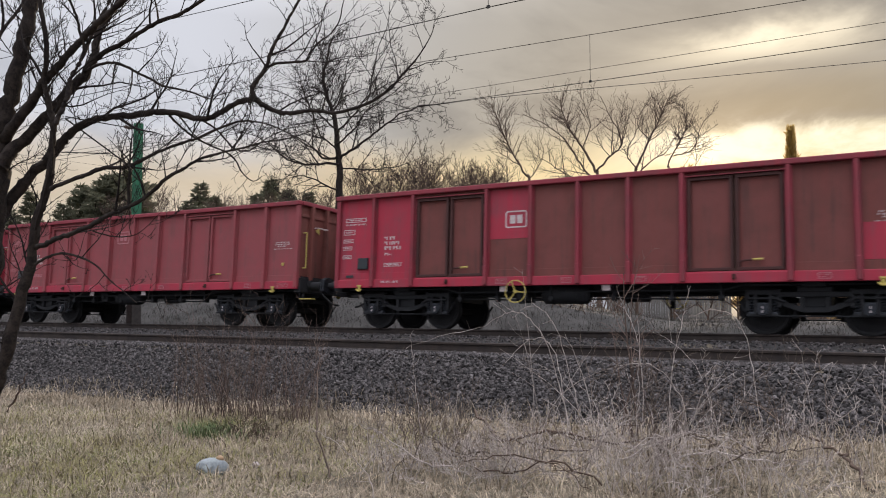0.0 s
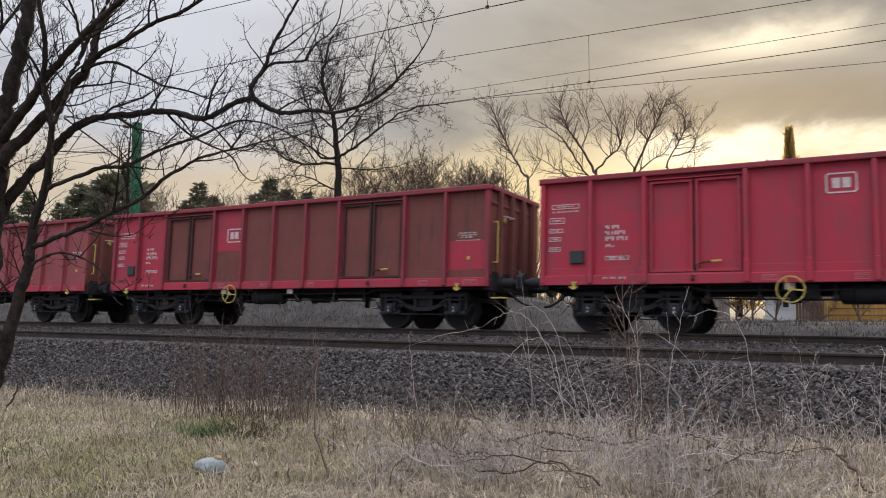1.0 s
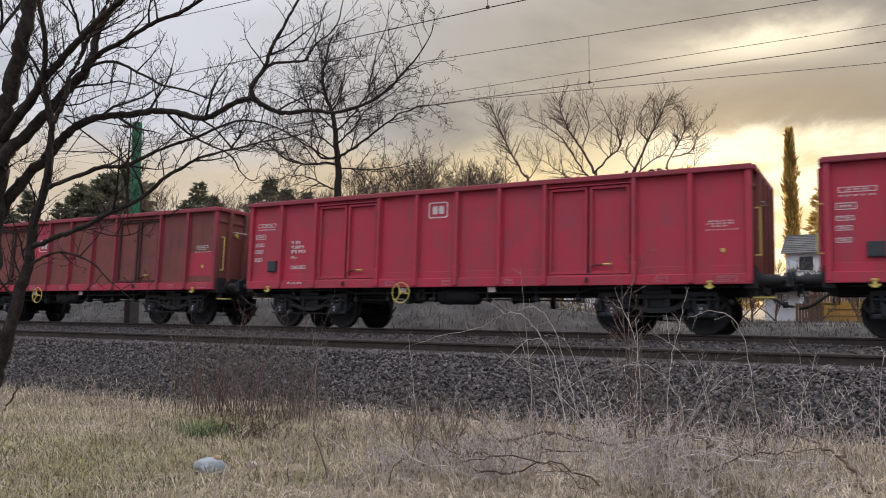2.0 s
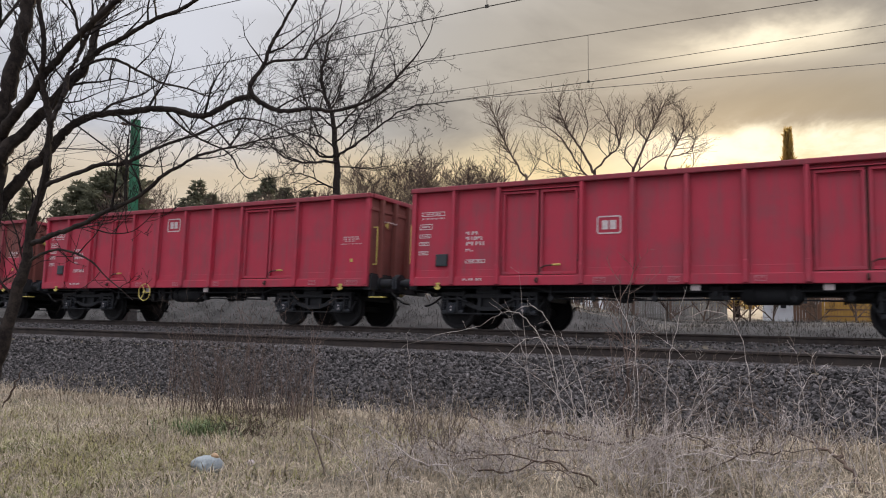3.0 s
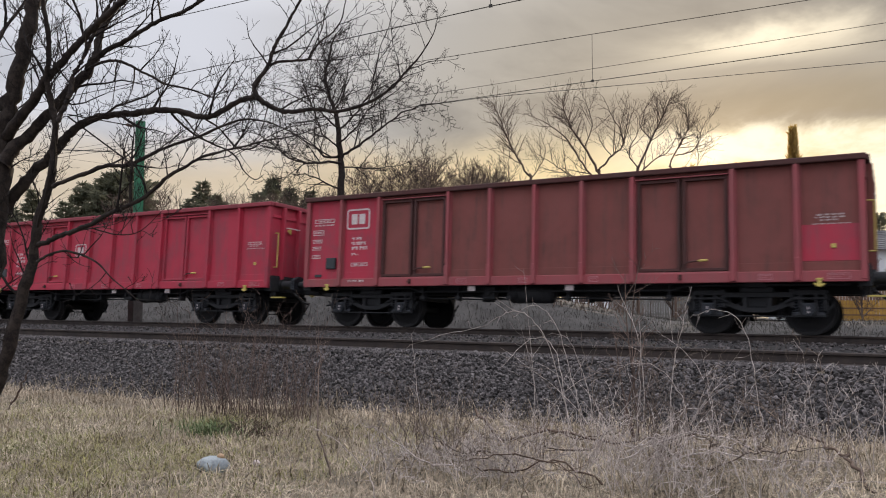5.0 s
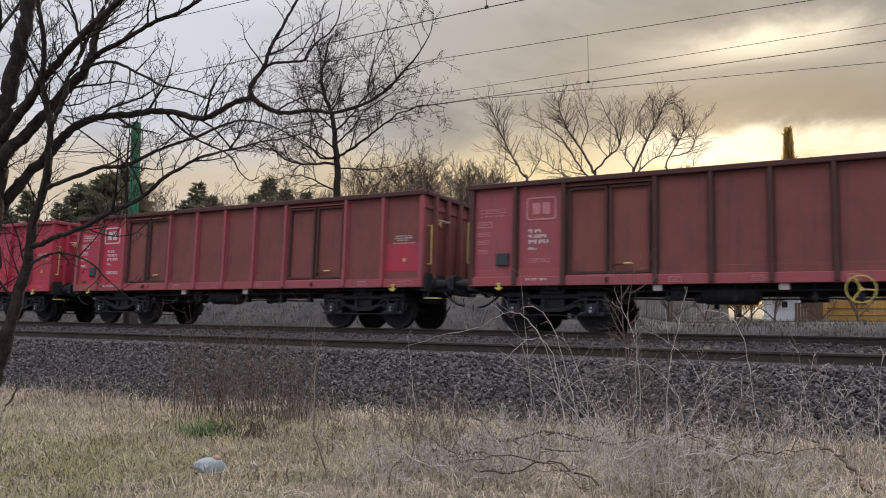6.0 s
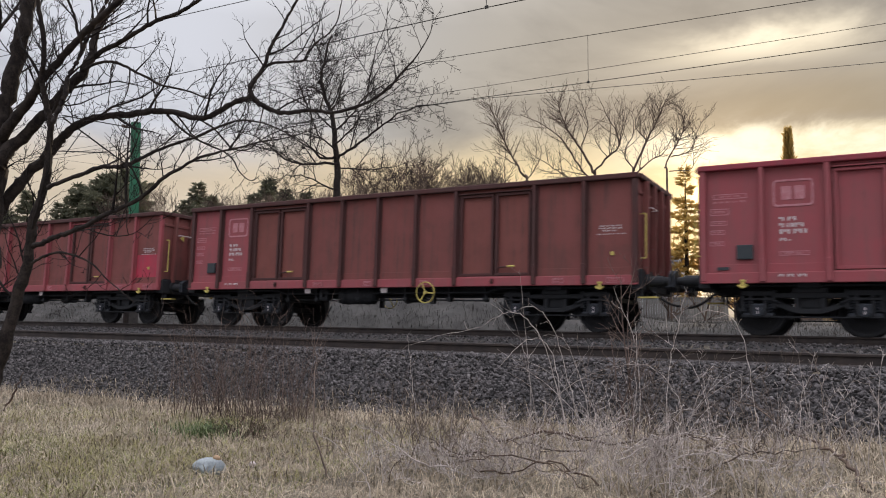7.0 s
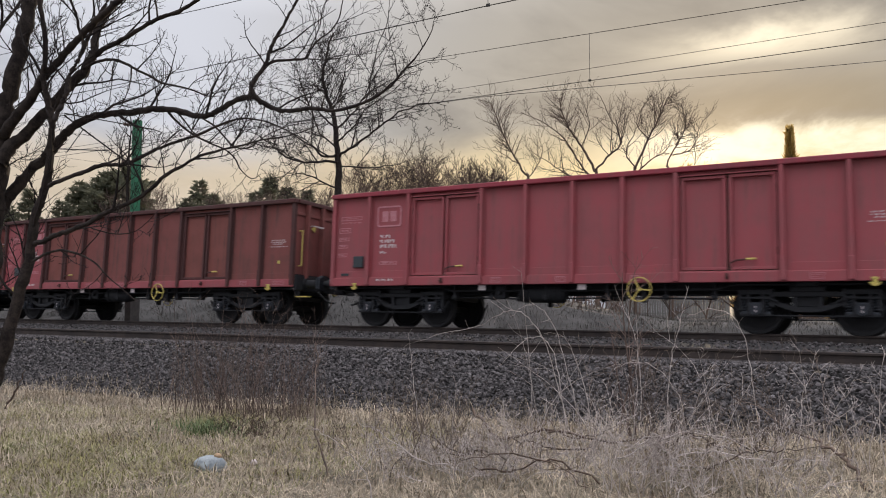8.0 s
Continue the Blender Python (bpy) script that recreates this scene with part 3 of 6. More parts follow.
        part("marking", bar_mesh(0.36, 0.04), ink, w, turn @ pose(nx + 0.06, -1.3185, 1.52))
        for x, ww in ((4.62, 0.26), (6.15, 0.22), (7.75, 0.20), (11.10, 0.24), (12.34, 0.36)):
            part("marking", frame_mesh(ww, 0.11, 0.012), PALE, w, turn @ pose(x, -1.397, 1.065))
            part("marking", bar_mesh(ww * 0.7, 0.022), PALE, w, turn @ pose(x, -1.397, 1.085))
            part("marking", bar_mesh(ww * 0.5, 0.016), PALE, w, turn @ pose(x - 0.03, -1.397, 1.045))
        part("earth_stud", shape("earth_stud", lambda bm: box(bm, -0.04, 0.04, -0.02, 0.0, -0.04, 0.04, 0.006)), YELLOW, w, turn @ pose(12.26, -1.3185, 1.62))
        if spec["place"] in (-2, 1, 3):
            part("label_slot", shape("label_slot", lambda bm: box(bm, -0.11, 0.11, -0.012, 0.0, -0.03, 0.03)), PLATE, w, turn @ pose(0.42, -1.336, 1.25), "small dark label slot")
        ex, ez = spec["emblem"]
        big = 1.35 if ex < 2 else 1.0
        emblem = part("emblem", emblem_mesh(), ink, w, turn @ pose(ex, -1.3225, ez) @ Matrix.Diagonal((big, 1, big, 1)), "rounded pale outline with two plain blocks")
        for dx in (-0.085, 0.085):
            part("emblem_block", emblem_block_mesh(), ink, emblem, (dx, 0, 0))
        if spec["wheel"]:
            part("handwheel", handwheel_mesh(), YELLOW, w, turn @ pose(spec["wheel"] + 0.06, -1.47, 0.83), "yellow brake handwheel")
            part("brake_spindle", shape("brake_spindle", lambda bm: (rod(bm, (0, 0, 0), (0, 0.45, 0), 0.022, 8), box(bm, -0.05, 0.05, 0.30, 0.42, -0.25, 0.12))), UNDER, w, turn @ pose(spec["wheel"] + 0.06, -1.45, 0.83))
    # ends
    for end, turn in ((0, pose(0.0, 0, 0, 0, 0, 180)), (1, pose(LEN, 0, 0))):
        e = part("end_wall", end_wall_mesh(), mats[spec["ends"]], w, turn @ pose(-0.03, 0, 0))
        for y in (-0.92, -0.31, 0.31, 0.92):
            part("end_post", shape("end_post", lambda bm: box(bm, 0.0, 0.13, -0.045, 0.045, 1.20, 3.17, 0.015)), mats[spec["ends"]], e, (0.02, y, 0))
        part("top_rail", shape("end_rail", lambda bm: box(bm, -0.05, 0.10, -1.31, 1.31, 3.167, TOP - 0.003, 0.02)), rim, w, turn @ pose(-0.02, 0, 0))
        part("warning_plate", shape("warning_plate", lambda bm: bmesh.ops.create_cone(bm, cap_ends=True, segments=3, radius1=0.11, radius2=0.11, depth=0.006, matrix=Matrix.Rotation(math.pi / 2, 4, "Y") @ Matrix.Rotation(math.pi, 4, "Z"))), YELLOW, e, pose(0.056, -0.62, 2.56), "yellow warning triangle")
        part("headstock", shape("headstock", lambda bm: (box(bm, -0.16, 0.06, -1.30, 1.30, 0.88, 1.26, 0.012), box(bm, 0.0, 0.04, -1.24, 1.24, 1.245, 1.30))), UNDER, w, turn)
        for y in (-0.875, 0.875):
            buf = part("buffer", shape("buffer_sleeve", lambda bm: (rod(bm, (0.05, 0, 0), (0.12, 0, 0), 0.17, 16), rod(bm, (0.10, 0, 0), (0.42, 0, 0), 0.115, 18), rod(bm, (0.40, 0, 0), (0.56, 0, 0), 0.085, 16))), UNDER, w, turn @ pose(0, y, 1.06))
            part("buffer_head", shape("buffer_head", lambda bm: (rod(bm, (0.56, 0, 0), (0.60, 0, 0), 0.22, 22), box(bm, 0.555, 0.608, -0.24, 0.24, -0.15, 0.15, 0.02))), AXLEBOX, buf)
        part("draw_hook", shape("draw_hook", lambda bm: (box(bm, 0.05, 0.36, -0.04, 0.04, 0.98, 1.10, 0.02), box(bm, 0.30, 0.40, -0.04, 0.04, 1.05, 1.18, 0.02))), UNDER, w, turn)
        if end:
            part("screw_coupling", shape("screw_coupling", lambda bm: (rod(bm, (0.30, 0.05, 1.03), (0.95, 0.05, 1.0), 0.028, 8), rod(bm, (0.30, -0.05, 1.03), (0.95, -0.05, 1.0), 0.028, 8), rod(bm, (0.62, -0.10, 1.0), (0.62, 0.10, 1.0), 0.05, 8))), UNDER, w, turn)
        part("brake_hose", hose_mesh(), RUBBER, w, turn)
        part("step", shape("step", lambda bm: box(bm, -0.12, 0.26, -0.02, 0.16, 0.0, 0.03)), YELLOW, w, turn @ pose(0.10, -1.20, 0.70), "yellow shunter step")
        part("step_hanger", shape("step_hanger", lambda bm: (box(bm, -0.10, -0.05, 0.05, 0.09, -0.002, 0.24), box(bm, 0.0, 0.05, 0.05, 0.09, -0.002, 0.24))), UNDER, w, turn @ pose(0.0, -1.20, 0.70))
        part("grab_rail", shape("grab_rail", lambda bm: pipe(bm, [(0.0, 0, 0), (0.11, 0, 0.0), (0.11, 0, 0.92), (0.0, 0, 0.92)], 0.016, 6)), YELLOW, w, turn @ pose(0.02, -1.20 if end else 1.20, 1.52), "yellow grab rail")
        part("grab_rail", shape("grab_rail_flat", lambda bm: pipe(bm, [(0.0, 0, 0), (0.12, 0, 0.0), (0.12, 0.45, 0.0), (0.0, 0.45, 0.0)], 0.014, 6)), WHITE, w, turn @ pose(0.02, -0.8, 2.62), "pale grab rail")
    # floor and inner lining
    part("floor", shape("floor", lambda bm: box(bm, 0.0, LEN, -1.315, 1.315, FLOOR - 0.06, FLOOR)), INSIDE, w)
    part("centre_sill", shape("centre_sill", lambda bm: (box(bm, 0.1, LEN - 0.1, -0.28, -0.18, 0.80, FLOOR - 0.065), box(bm, 0.1, LEN - 0.1, 0.18, 0.28, 0.80, FLOOR - 0.065))), UNDER, w)
    for x in (3.6, 5.3, 6.4, 7.5, 9.2):
        part("cross_bearer", shape("cross_bearer", lambda bm: box(bm, -0.05, 0.05, -1.25, 1.25, 0.98, FLOOR - 0.07)), UNDER, w, (x, 0, 0))
    for x in BOGIES:
        part("bolster", shape("bolster", lambda bm: box(bm, -0.2, 0.2, -1.2, 1.2, 0.88, FLOOR - 0.07, 0.02)), UNDER, w, (x, 0, 0))
    tx = spec["tank"]
    part("air_tank", shape("air_tank", lambda bm: (rod(bm, (-0.48, 0, 0), (0.48, 0, 0), 0.20, 22), rod(bm, (0.48, 0, 0), (0.56, 0, 0), 0.20, 22, 0.10), rod(bm, (-0.56, 0, 0), (-0.48, 0, 0), 0.10, 22, 0.20)), True), UNDER, w, (tx, -0.95, 0.78))
    for dx in (-0.3, 0.3):
        part("tank_strap", shape("tank_strap", lambda bm: (torus(bm, 0.206, 0.012, "X", 20, 4), box(bm, -0.02, 0.02, -0.02, 0.02, 0.19, 0.42))), UNDER, w, (tx + dx, -0.95, 0.78))
    part("brake_cylinder", shape("brake_cylinder", lambda bm: (rod(bm, (-0.25, 0, 0), (0.2, 0, 0), 0.16, 18), rod(bm, (0.2, 0, 0), (0.8, 0, 0), 0.025, 8), rod(bm, (-0.3, 0, 0), (-0.25, 0, 0), 0.19, 18))), UNDER, w, (spec["tank"] + 1.5, -0.55, 0.80))
    part("brake_rod", shape("brake_rod", lambda bm: (rod(bm, (3.3, 0, 0.78), (9.4, 0, 0.76), 0.022, 6), rod(bm, (3.3, 0.5, 0.84), (9.4, 0.5, 0.80), 0.022, 6))), UNDER, w, (0, -0.72, 0))
    part("brake_lever", shape("brake_lever", lambda bm: (box(bm, -0.03, 0.03, -0.3, 0.5, 0.70, 0.74), box(bm, -0.12, 0.12, -0.12, 0.12, 0.62, 0.86, 0.02), rod(bm, (-0.4, 0, 0.75), (0.4, 0, 0.70), 0.02, 6))), UNDER, w, (5.0, -0.72, 0))
    part("valve_box", shape("valve_box", lambda bm: (box(bm, -0.14, 0.14, -0.12, 0.12, 0.66, 0.96, 0.03), rod(bm, (0, -0.2, 0.8), (0, 0.1, 0.8), 0.05, 10))), UNDER, w, (spec["tank"] - 1.0, -1.0, 0))
    for x in (spec["tank"] - 1.35, spec["tank"] + 1.0):
        part("changeover_plate", shape("changeover_plate", lambda bm: box(bm, -0.09, 0.09, -0.012, 0.0, -0.06, 0.06, 0.005)), WHITE, w, (x, -1.31, 0.90), "white changeover plate")
    # pipes and hangers along the frame
    part("train_pipe", shape("train_pipe", lambda bm: (pipe(bm, [(0.3, 0, 0.93), (3.1, 0, 0.93), (3.4, 0, 0.84), (9.3, 0, 0.84), (9.6, 0, 0.93), (LEN - 0.3, 0, 0.93)], 0.024, 6), pipe(bm, [(3.5, 0.12, 0.70), (5.2, 0.12, 0.66), (7.4, 0.12, 0.69), (9.2, 0.12, 0.66)], 0.017, 6))), UNDER, w, (0, -1.12, 0))
    for x in (3.45, 4.4, 5.7, 7.1, 8.3, 9.25):
        part("pipe_hanger", shape("pipe_hanger", lambda bm: (box(bm, -0.02, 0.02, -0.03, 0.16, 0.63, 1.0), box(bm, -0.06, 0.06, -0.04, 0.02, 0.66, 0.74, 0.01))), UNDER, w, (x, -1.12, 0))
    part("underframe_beam", shape("underframe_beam", lambda bm: (box(bm, 2.9, 9.9, -0.02, 0.02, 0.86, FLOOR - 0.07), box(bm, 2.9, 9.9, -0.06, 0.06, 0.84, 0.87))), UNDER, w, (0, -0.80, 0))
    # bogies with turning wheels
    for x in BOGIES:
        bogie = part("bogie", shape("bogie_beam", lambda bm: (box(bm, -0.24, 0.24, -0.98, 0.98, 0.50, 0.80, 0.03), box(bm, -1.25, -1.15, -0.98, 0.98, 0.66, 0.76), box(bm, 1.15, 1.25, -0.98, 0.98, 0.66, 0.76))), UNDER, w, (x, 0, 0))
        for s in (-1, 1):
            part("side_frame", side_frame_mesh(), UNDER, bogie, pose(0, s * 1.0, 0, 0, 0, 0 if s < 0 else 180))
            for ax in (-0.9, 0.9):
                part("axle_box", axle_box_mesh(), AXLEBOX, bogie, pose(ax, s * 1.0, 0, 0, 0, 0 if s < 0 else 180))
                part("axle_mark", shape("axle_mark", lambda bm: (box(bm, -0.012, 0.012, -0.170, -0.164, 0.475, 0.52), box(bm, -0.012, 0.012, -0.170, -0.164, 0.40, 0.445))), WHITE, bogie, pose(ax, s * 1.0, 0, 0, 0, 0 if s < 0 else 180), "white paint marks")
                for dx in (-0.205, 0.205):
                    part("spring", spring_mesh(), AXLEBOX, bogie, (ax + dx, s * 1.03, 0.42))
                part("brake_block", shape("brake_block", lambda bm: (box(bm, -0.05, 0.05, -0.05, 0.05, 0.30, 0.62, 0.02), rod(bm, (0, 0, 0.6), (0, 0, 0.82), 0.02, 6))), UNDER, bogie, (ax + (0.53 if ax < 0 else -0.53), s * 0.75, 0))
        for ax in (-0.9, 0.9):
            axle = part("wheelset", shape("axle", lambda bm: rod(bm, (0, -1.02, 0), (0, 1.02, 0), 0.075, 14)), UNDER, bogie, (ax, 0, WHEEL_R))
            WHEELSETS.append((axle, ax))
            # the wheels are part of the turning set, joined to its axle mesh below
    return w


WHEELSETS, WAGONS = [], []
SPECS = [
    dict(place=-4, label="faded red open freight wagon with two double doors", bays="ffffffff", doors="ffff", frame="f", posts="f", sill="f", rim="x", ends="r", ink=1, emblem=(4.80, 2.22), wheel=0, tank=6.0),
    dict(place=-3, label="faded red open freight wagon with pale stencilled marks", bays="ffffffff", doors="ffff", frame="f", posts="f", sill="r", rim="x", ends="o", ink=0, emblem=(5.85, 2.60), wheel=0, tank=5.9),
    dict(place=-2, label="red open freight wagon with rust-brown panels and doors", bays=("r", "r", "bR", "b", "b", "b", "b", "br"), doors="bbbb", frame="d", posts="x", sill="r", rim="x", ends="o", ink=1, emblem=(4.94, 2.45), wheel=4.95, tank=6.0),
    dict(place=-1, label="bright red open freight wagon heaped with rusty scrap", bays="rrrrrrrr", doors="rrrr", frame="r", posts="r", sill="r", rim="x", ends="o", ink=1, emblem=(5.86, 2.78), wheel=4.92, tank=6.3),
    dict(place=0, label="bright red open freight wagon with clean red doors", bays="rrrrrrrr", doors="rrrr", frame="r", posts="r", sill="r", rim="x", ends="r", ink=1, emblem=(4.80, 2.22), wheel=0, tank=7.9),
    dict(place=1, label="open freight wagon, dull brown with two red panels", bays=("r", "r", "b", "b", "b", "b", "b", "br"), doors="bbbb", frame="d", posts="f", sill="f", rim="d", ends="b", ink=1, emblem=(1.61, 2.66), wheel=0, tank=6.2),
    dict(place=2, label="rust-brown open freight wagon with faded red corner", bays=("f", "f", "b", "b", "b", "b", "b", "b"), doors="oooo", frame="d", posts="d", sill="f", rim="d", ends="b", ink=0, emblem=(1.73, 2.66), wheel=7.80, tank=5.6),
    dict(place=3, label="dusty pinkish-red open freight wagon, evenly faded", bays="ffffffff", doors="ffff", frame="f", posts="f", sill="f", rim="x", ends="o", ink=0, emblem=(1.68, 2.66), wheel=7.80, tank=5.6),
]
# where the left end of the wagon at place 0 stands, time by time
TRAVEL = [(0.0, 15.905), (0.5, 11.92), (1.0, 7.446), (1.5, 3.328), (1.7, 1.61), (2.8, -8.117), (3.0, -9.845), (3.5, -14.014), (4.0, -18.58),
          (4.5, -22.804), (4.7, -24.552), (5.8, -34.593), (6.0, -36.391), (6.5, -40.649), (7.0, -45.327), (7.5, -49.669), (8.0, -54.391)]


def travelled(t):
    for (ta, xa), (tb, xb) in zip(TRAVEL, TRAVEL[1:]):
        if t <= tb:
            return xa + (xb - xa) * (t - ta) / (tb - ta)
    return TRAVEL[-1][1]


def train_pose(place, t, x=0.0, z=0.0):
    return pose(0, TRACK_Y, TRACK_Z) @ pose(0, 0, 0, -CANT, 0, 0) @ pose(travelled(t) + place * PITCH_M + x, 0, z)


def add_wheels():
    """Wheelset: one axle with two wheels, a single turning mesh."""
    def make(bm):
        rod(bm, (0, -1.02, 0), (0, 1.02, 0), 0.075, 14)
        for s in (-1, 1):
            tmp = bmesh.new()
            tmp.from_mesh(wheel_mesh())
            tmp.transform(Matrix.Translation((0, s * 0.75, 0)) @ Matrix.Rotation(0 if s < 0 else math.pi, 4, "Z"))
            me = bpy.data.meshes.new("tmp")
            tmp.to_mesh(me)
            tmp.free()
            bm.from_mesh(me)
            bpy.data.meshes.remove(me)
    mesh = shape("wheelset", make)
    for axle, _ in WHEELSETS:
        axle.data = mesh
        axle.material_slots[0].link = "OBJECT"
        axle.material_slots[0].material = WHEELIRON


def scrap_load(place, height, seed):
    """Loose scrap heaped in a wagon: many bent plates and lumps."""
    rng = random.Random(seed)
    bm = bmesh.new()
    box(bm, 0.3, LEN - 0.3, -1.25, 1.25, 1.30, 2.95)
    for i in range(700):
        x, y = rng.uniform(0.25, LEN - 0.25), rng.uniform(-1.2, 1.2)
        top = height * (0.55 + 0.45 * math.sin(x * 1.7 + seed) * math.cos(x * 0.6)) * (1 - (y / 1.4) ** 2)
        m = Matrix.LocRotScale((x, y, 2.98 + rng.uniform(0, max(0.02, top))), Euler([rng.uniform(0, 6.3) for _ in range(3)]),
                               (rng.uniform(0.04, 0.16), rng.uniform(0.03, 0.12), rng.uniform(0.01, 0.05)))
        bmesh.ops.create_icosphere(bm, subdivisions=1, radius=1.0, matrix=m)
    me = bpy.data.meshes.new("scrap_load")
    bm.to_mesh(me)
    bm.free()
    me.materials.append(SCRAP)
    ob = tagged(new("scrap_load", me), "heap of rusty metal scrap in an open wagon", "scrap metal")
    ob.matrix_basis = train_pose(place, 0.0)
    return ob


for spec in SPECS:
    WAGONS.append((make_wagon(spec), spec["place"]))
add_wheels()
LOADS = [(scrap_load(-1, 0.70, 3), -1), (scrap_load(2, 0.40, 7), 2)]


def motions():
    for ob, place in WAGONS + LOADS:
        walk(ob, [(t, train_pose(place, t)) for t, _ in TRAVEL])
    for axle, ax in WHEELSETS:
        rows = []
        for i in range(0, 241):
            t = i / 30.0
            turn = -(travelled(t) - TRAVEL[0][1]) / WHEEL_R
            rows.append((t, pose(ax, 0, WHEEL_R) @ Matrix.Rotation(-turn, 4, "Y")))
        walk(axle, rows)

# ---- ground, embankment, tracks ----
NEAR_Y = 11.52                            # middle of the nearer track


def meadow(x, y):
    """Height of the grass before the embankment."""
    base = -1.06 + 0.0185 * (max(-16.0, min(x, 6.0)) + 15.0)
    return base + 0.10 * noise.noise((x * 0.35, y * 0.35, 3.0)) + 0.03 * noise.noise((x * 1.4, y * 1.4, 7.0)) - 0.02 * max(0.0, 7.0 - y)


def land(x, y):
    """Height of the ground anywhere: meadow, ballast bank, tracks, the bank beyond."""
    if y < 9.0:
        return meadow(x, y)
    if y < 10.15:
        k = (y - 9.0) / 1.15
        return meadow(x, y) * (1 - k) - 0.19 * k
    if y < 13.2:
        return -0.19 - 0.052 * max(0.0, y - 10.8)
    if y < 15.4:
        return -0.315 + 0.16 * (y - 13.2) / 2.2
    if y < 18.9:
        return -0.195 - 0.052 * (y - 16.35)
    if y < 20.0:
        return -0.28 - 0.25 * (y - 18.9) / 1.1
    k = min(1.0, (y - 20.0) / 3.0)
    rise = 0.85 * min(1.0, max(0.0, (-5.2 - x - 0.15 * (y - 20)) / 4.5))
    flat = -0.05 + rise + 0.25 * noise.noise((x * 0.10, y * 0.10, 1.0)) + 0.05 * noise.noise((x * 0.7, y * 0.7, 1.0))
    fade = min(1.0, max(0.0, (y - 26.0) / 14.0))
    return (-0.53 + 0.13 * 1) * (1 - k) + flat * k * (1 - fade) + (-0.35) * fade * k


def strip(name, xs, ys, mat, label, category, height=land, lift=0.0):
    verts = [(x, y, height(x, y) + lift) for y in ys for x in xs]
    n = len(xs)
    faces = [(j * n + i, j * n + i + 1, (j + 1) * n + i + 1, (j + 1) * n + i) for j in range(len(ys) - 1) for i in range(n - 1)]
    return tagged(new(name, mesh_of(name, verts, faces, mat, True)), label, category, kind="structure")


def spaced(*stops):
    out = []
    for (a, step), (b, _) in zip(stops, stops[1:]):
        k = max(1, round((b - a) / step))
        out += [a + (b - a) * i / k for i in range(k)]
    return out + [stops[-1][0]]


XS = spaced((-2500, 400), (-300, 40), (-60, 4), (-24, 0.5), (8, 3), (40, 40), (300, 400), (2500, 1))
strip("ground", XS, spaced((-2500, 400), (-200, 40), (-20, 4), (0, 0.4), (9.0, 0.23), (10.15, 0.3), (20, 0.5), (40, 5), (100, 60), (400, 400), (2500, 1)),
      SOIL, "rough ground of dry thatch and soil", "ground")
strip("ballast_bed", XS[6:-6], spaced((8.75, 0.15), (10.2, 0.4), (20.0, 1)), BED, "dark crushed stone bed under both tracks", "ballast", lift=0.012)

# thin sheet over the ground, coloured darker for the bank's shade
strip("bank", XS[6:-6], spaced((19.7, 0.4), (40.0, 2.0), (46.0, 1)), BANKSOIL, "matted dead grass on the railway bank, darkened for shade", "bank", lift=0.014)


def make_track(name, y, cant, dz):
    """Two rails on sleepers."""
    t = thing(name, pose(0, y, dz) @ pose(0, 0, 0, -cant, 0, 0), "rusty railway track on dirty sleepers", "railway track", kind="structure")
    prof = [(-0.075, -0.172), (0.075, -0.172), (0.075, -0.160), (0.012, -0.135), (0.010, -0.045), (0.034, -0.034), (0.036, -0.008), (0.028, 0.0),
            (-0.028, 0.0), (-0.036, -0.008), (-0.034, -0.034), (-0.010, -0.045), (-0.012, -0.135), (-0.075, -0.160)]

    def rail(bm):
        a = [bm.verts.new((-260, py, pz)) for py, pz in prof]
        b = [bm.verts.new((160, py, pz)) for py, pz in prof]
        for i in range(len(prof)):
            j = (i + 1) % len(prof)
            bm.faces.new((a[i], b[i], b[j], a[j]))
        bm.faces.new(a)
        bm.faces.new(list(reversed(b)))
    for s in (-0.75, 0.75):
        r = part("rail", shape("rail", rail), RAIL, t, (0, s, 0))
        part("running_surface", shape("rail_head", lambda bm: box(bm, -260, 160, -0.026, 0.026, 0.0005, 0.003)), RAILTOP, r, None, "polished rail head")
    slp = shape("sleeper", lambda bm: box(bm, -0.13, 0.13, -1.3, 1.3, -0.36, -0.176, 0.02))
    clip = shape("clip", lambda bm: box(bm, -0.05, 0.05, -0.13, 0.13, -0.176, -0.145, 0.01))
    for i in range(110):
        x = -52 + i * 0.6
        s = part("sleeper", slp, SLEEPER, t, (x, 0, 0))
        if -22 < x < 6:
            for yy in (-0.75, 0.75):
                part("rail_clip", clip, RAIL, s, (0, yy, 0))
    return t


make_track("track_near", NEAR_Y, CANT, -0.039)
make_track("track_far", TRACK_Y, CANT, TRACK_Z)


# ---- loose pieces in number: stones and grass ----
def ico():
    bm = bmesh.new()
    bmesh.ops.create_icosphere(bm, subdivisions=1, radius=1.0)
    v = np.array([x.co[:] for x in bm.verts])
    f = np.array([[x.index for x in p.verts] for p in bm.faces])
    bm.free()
    return v, f


ICO_V, ICO_F = ico()


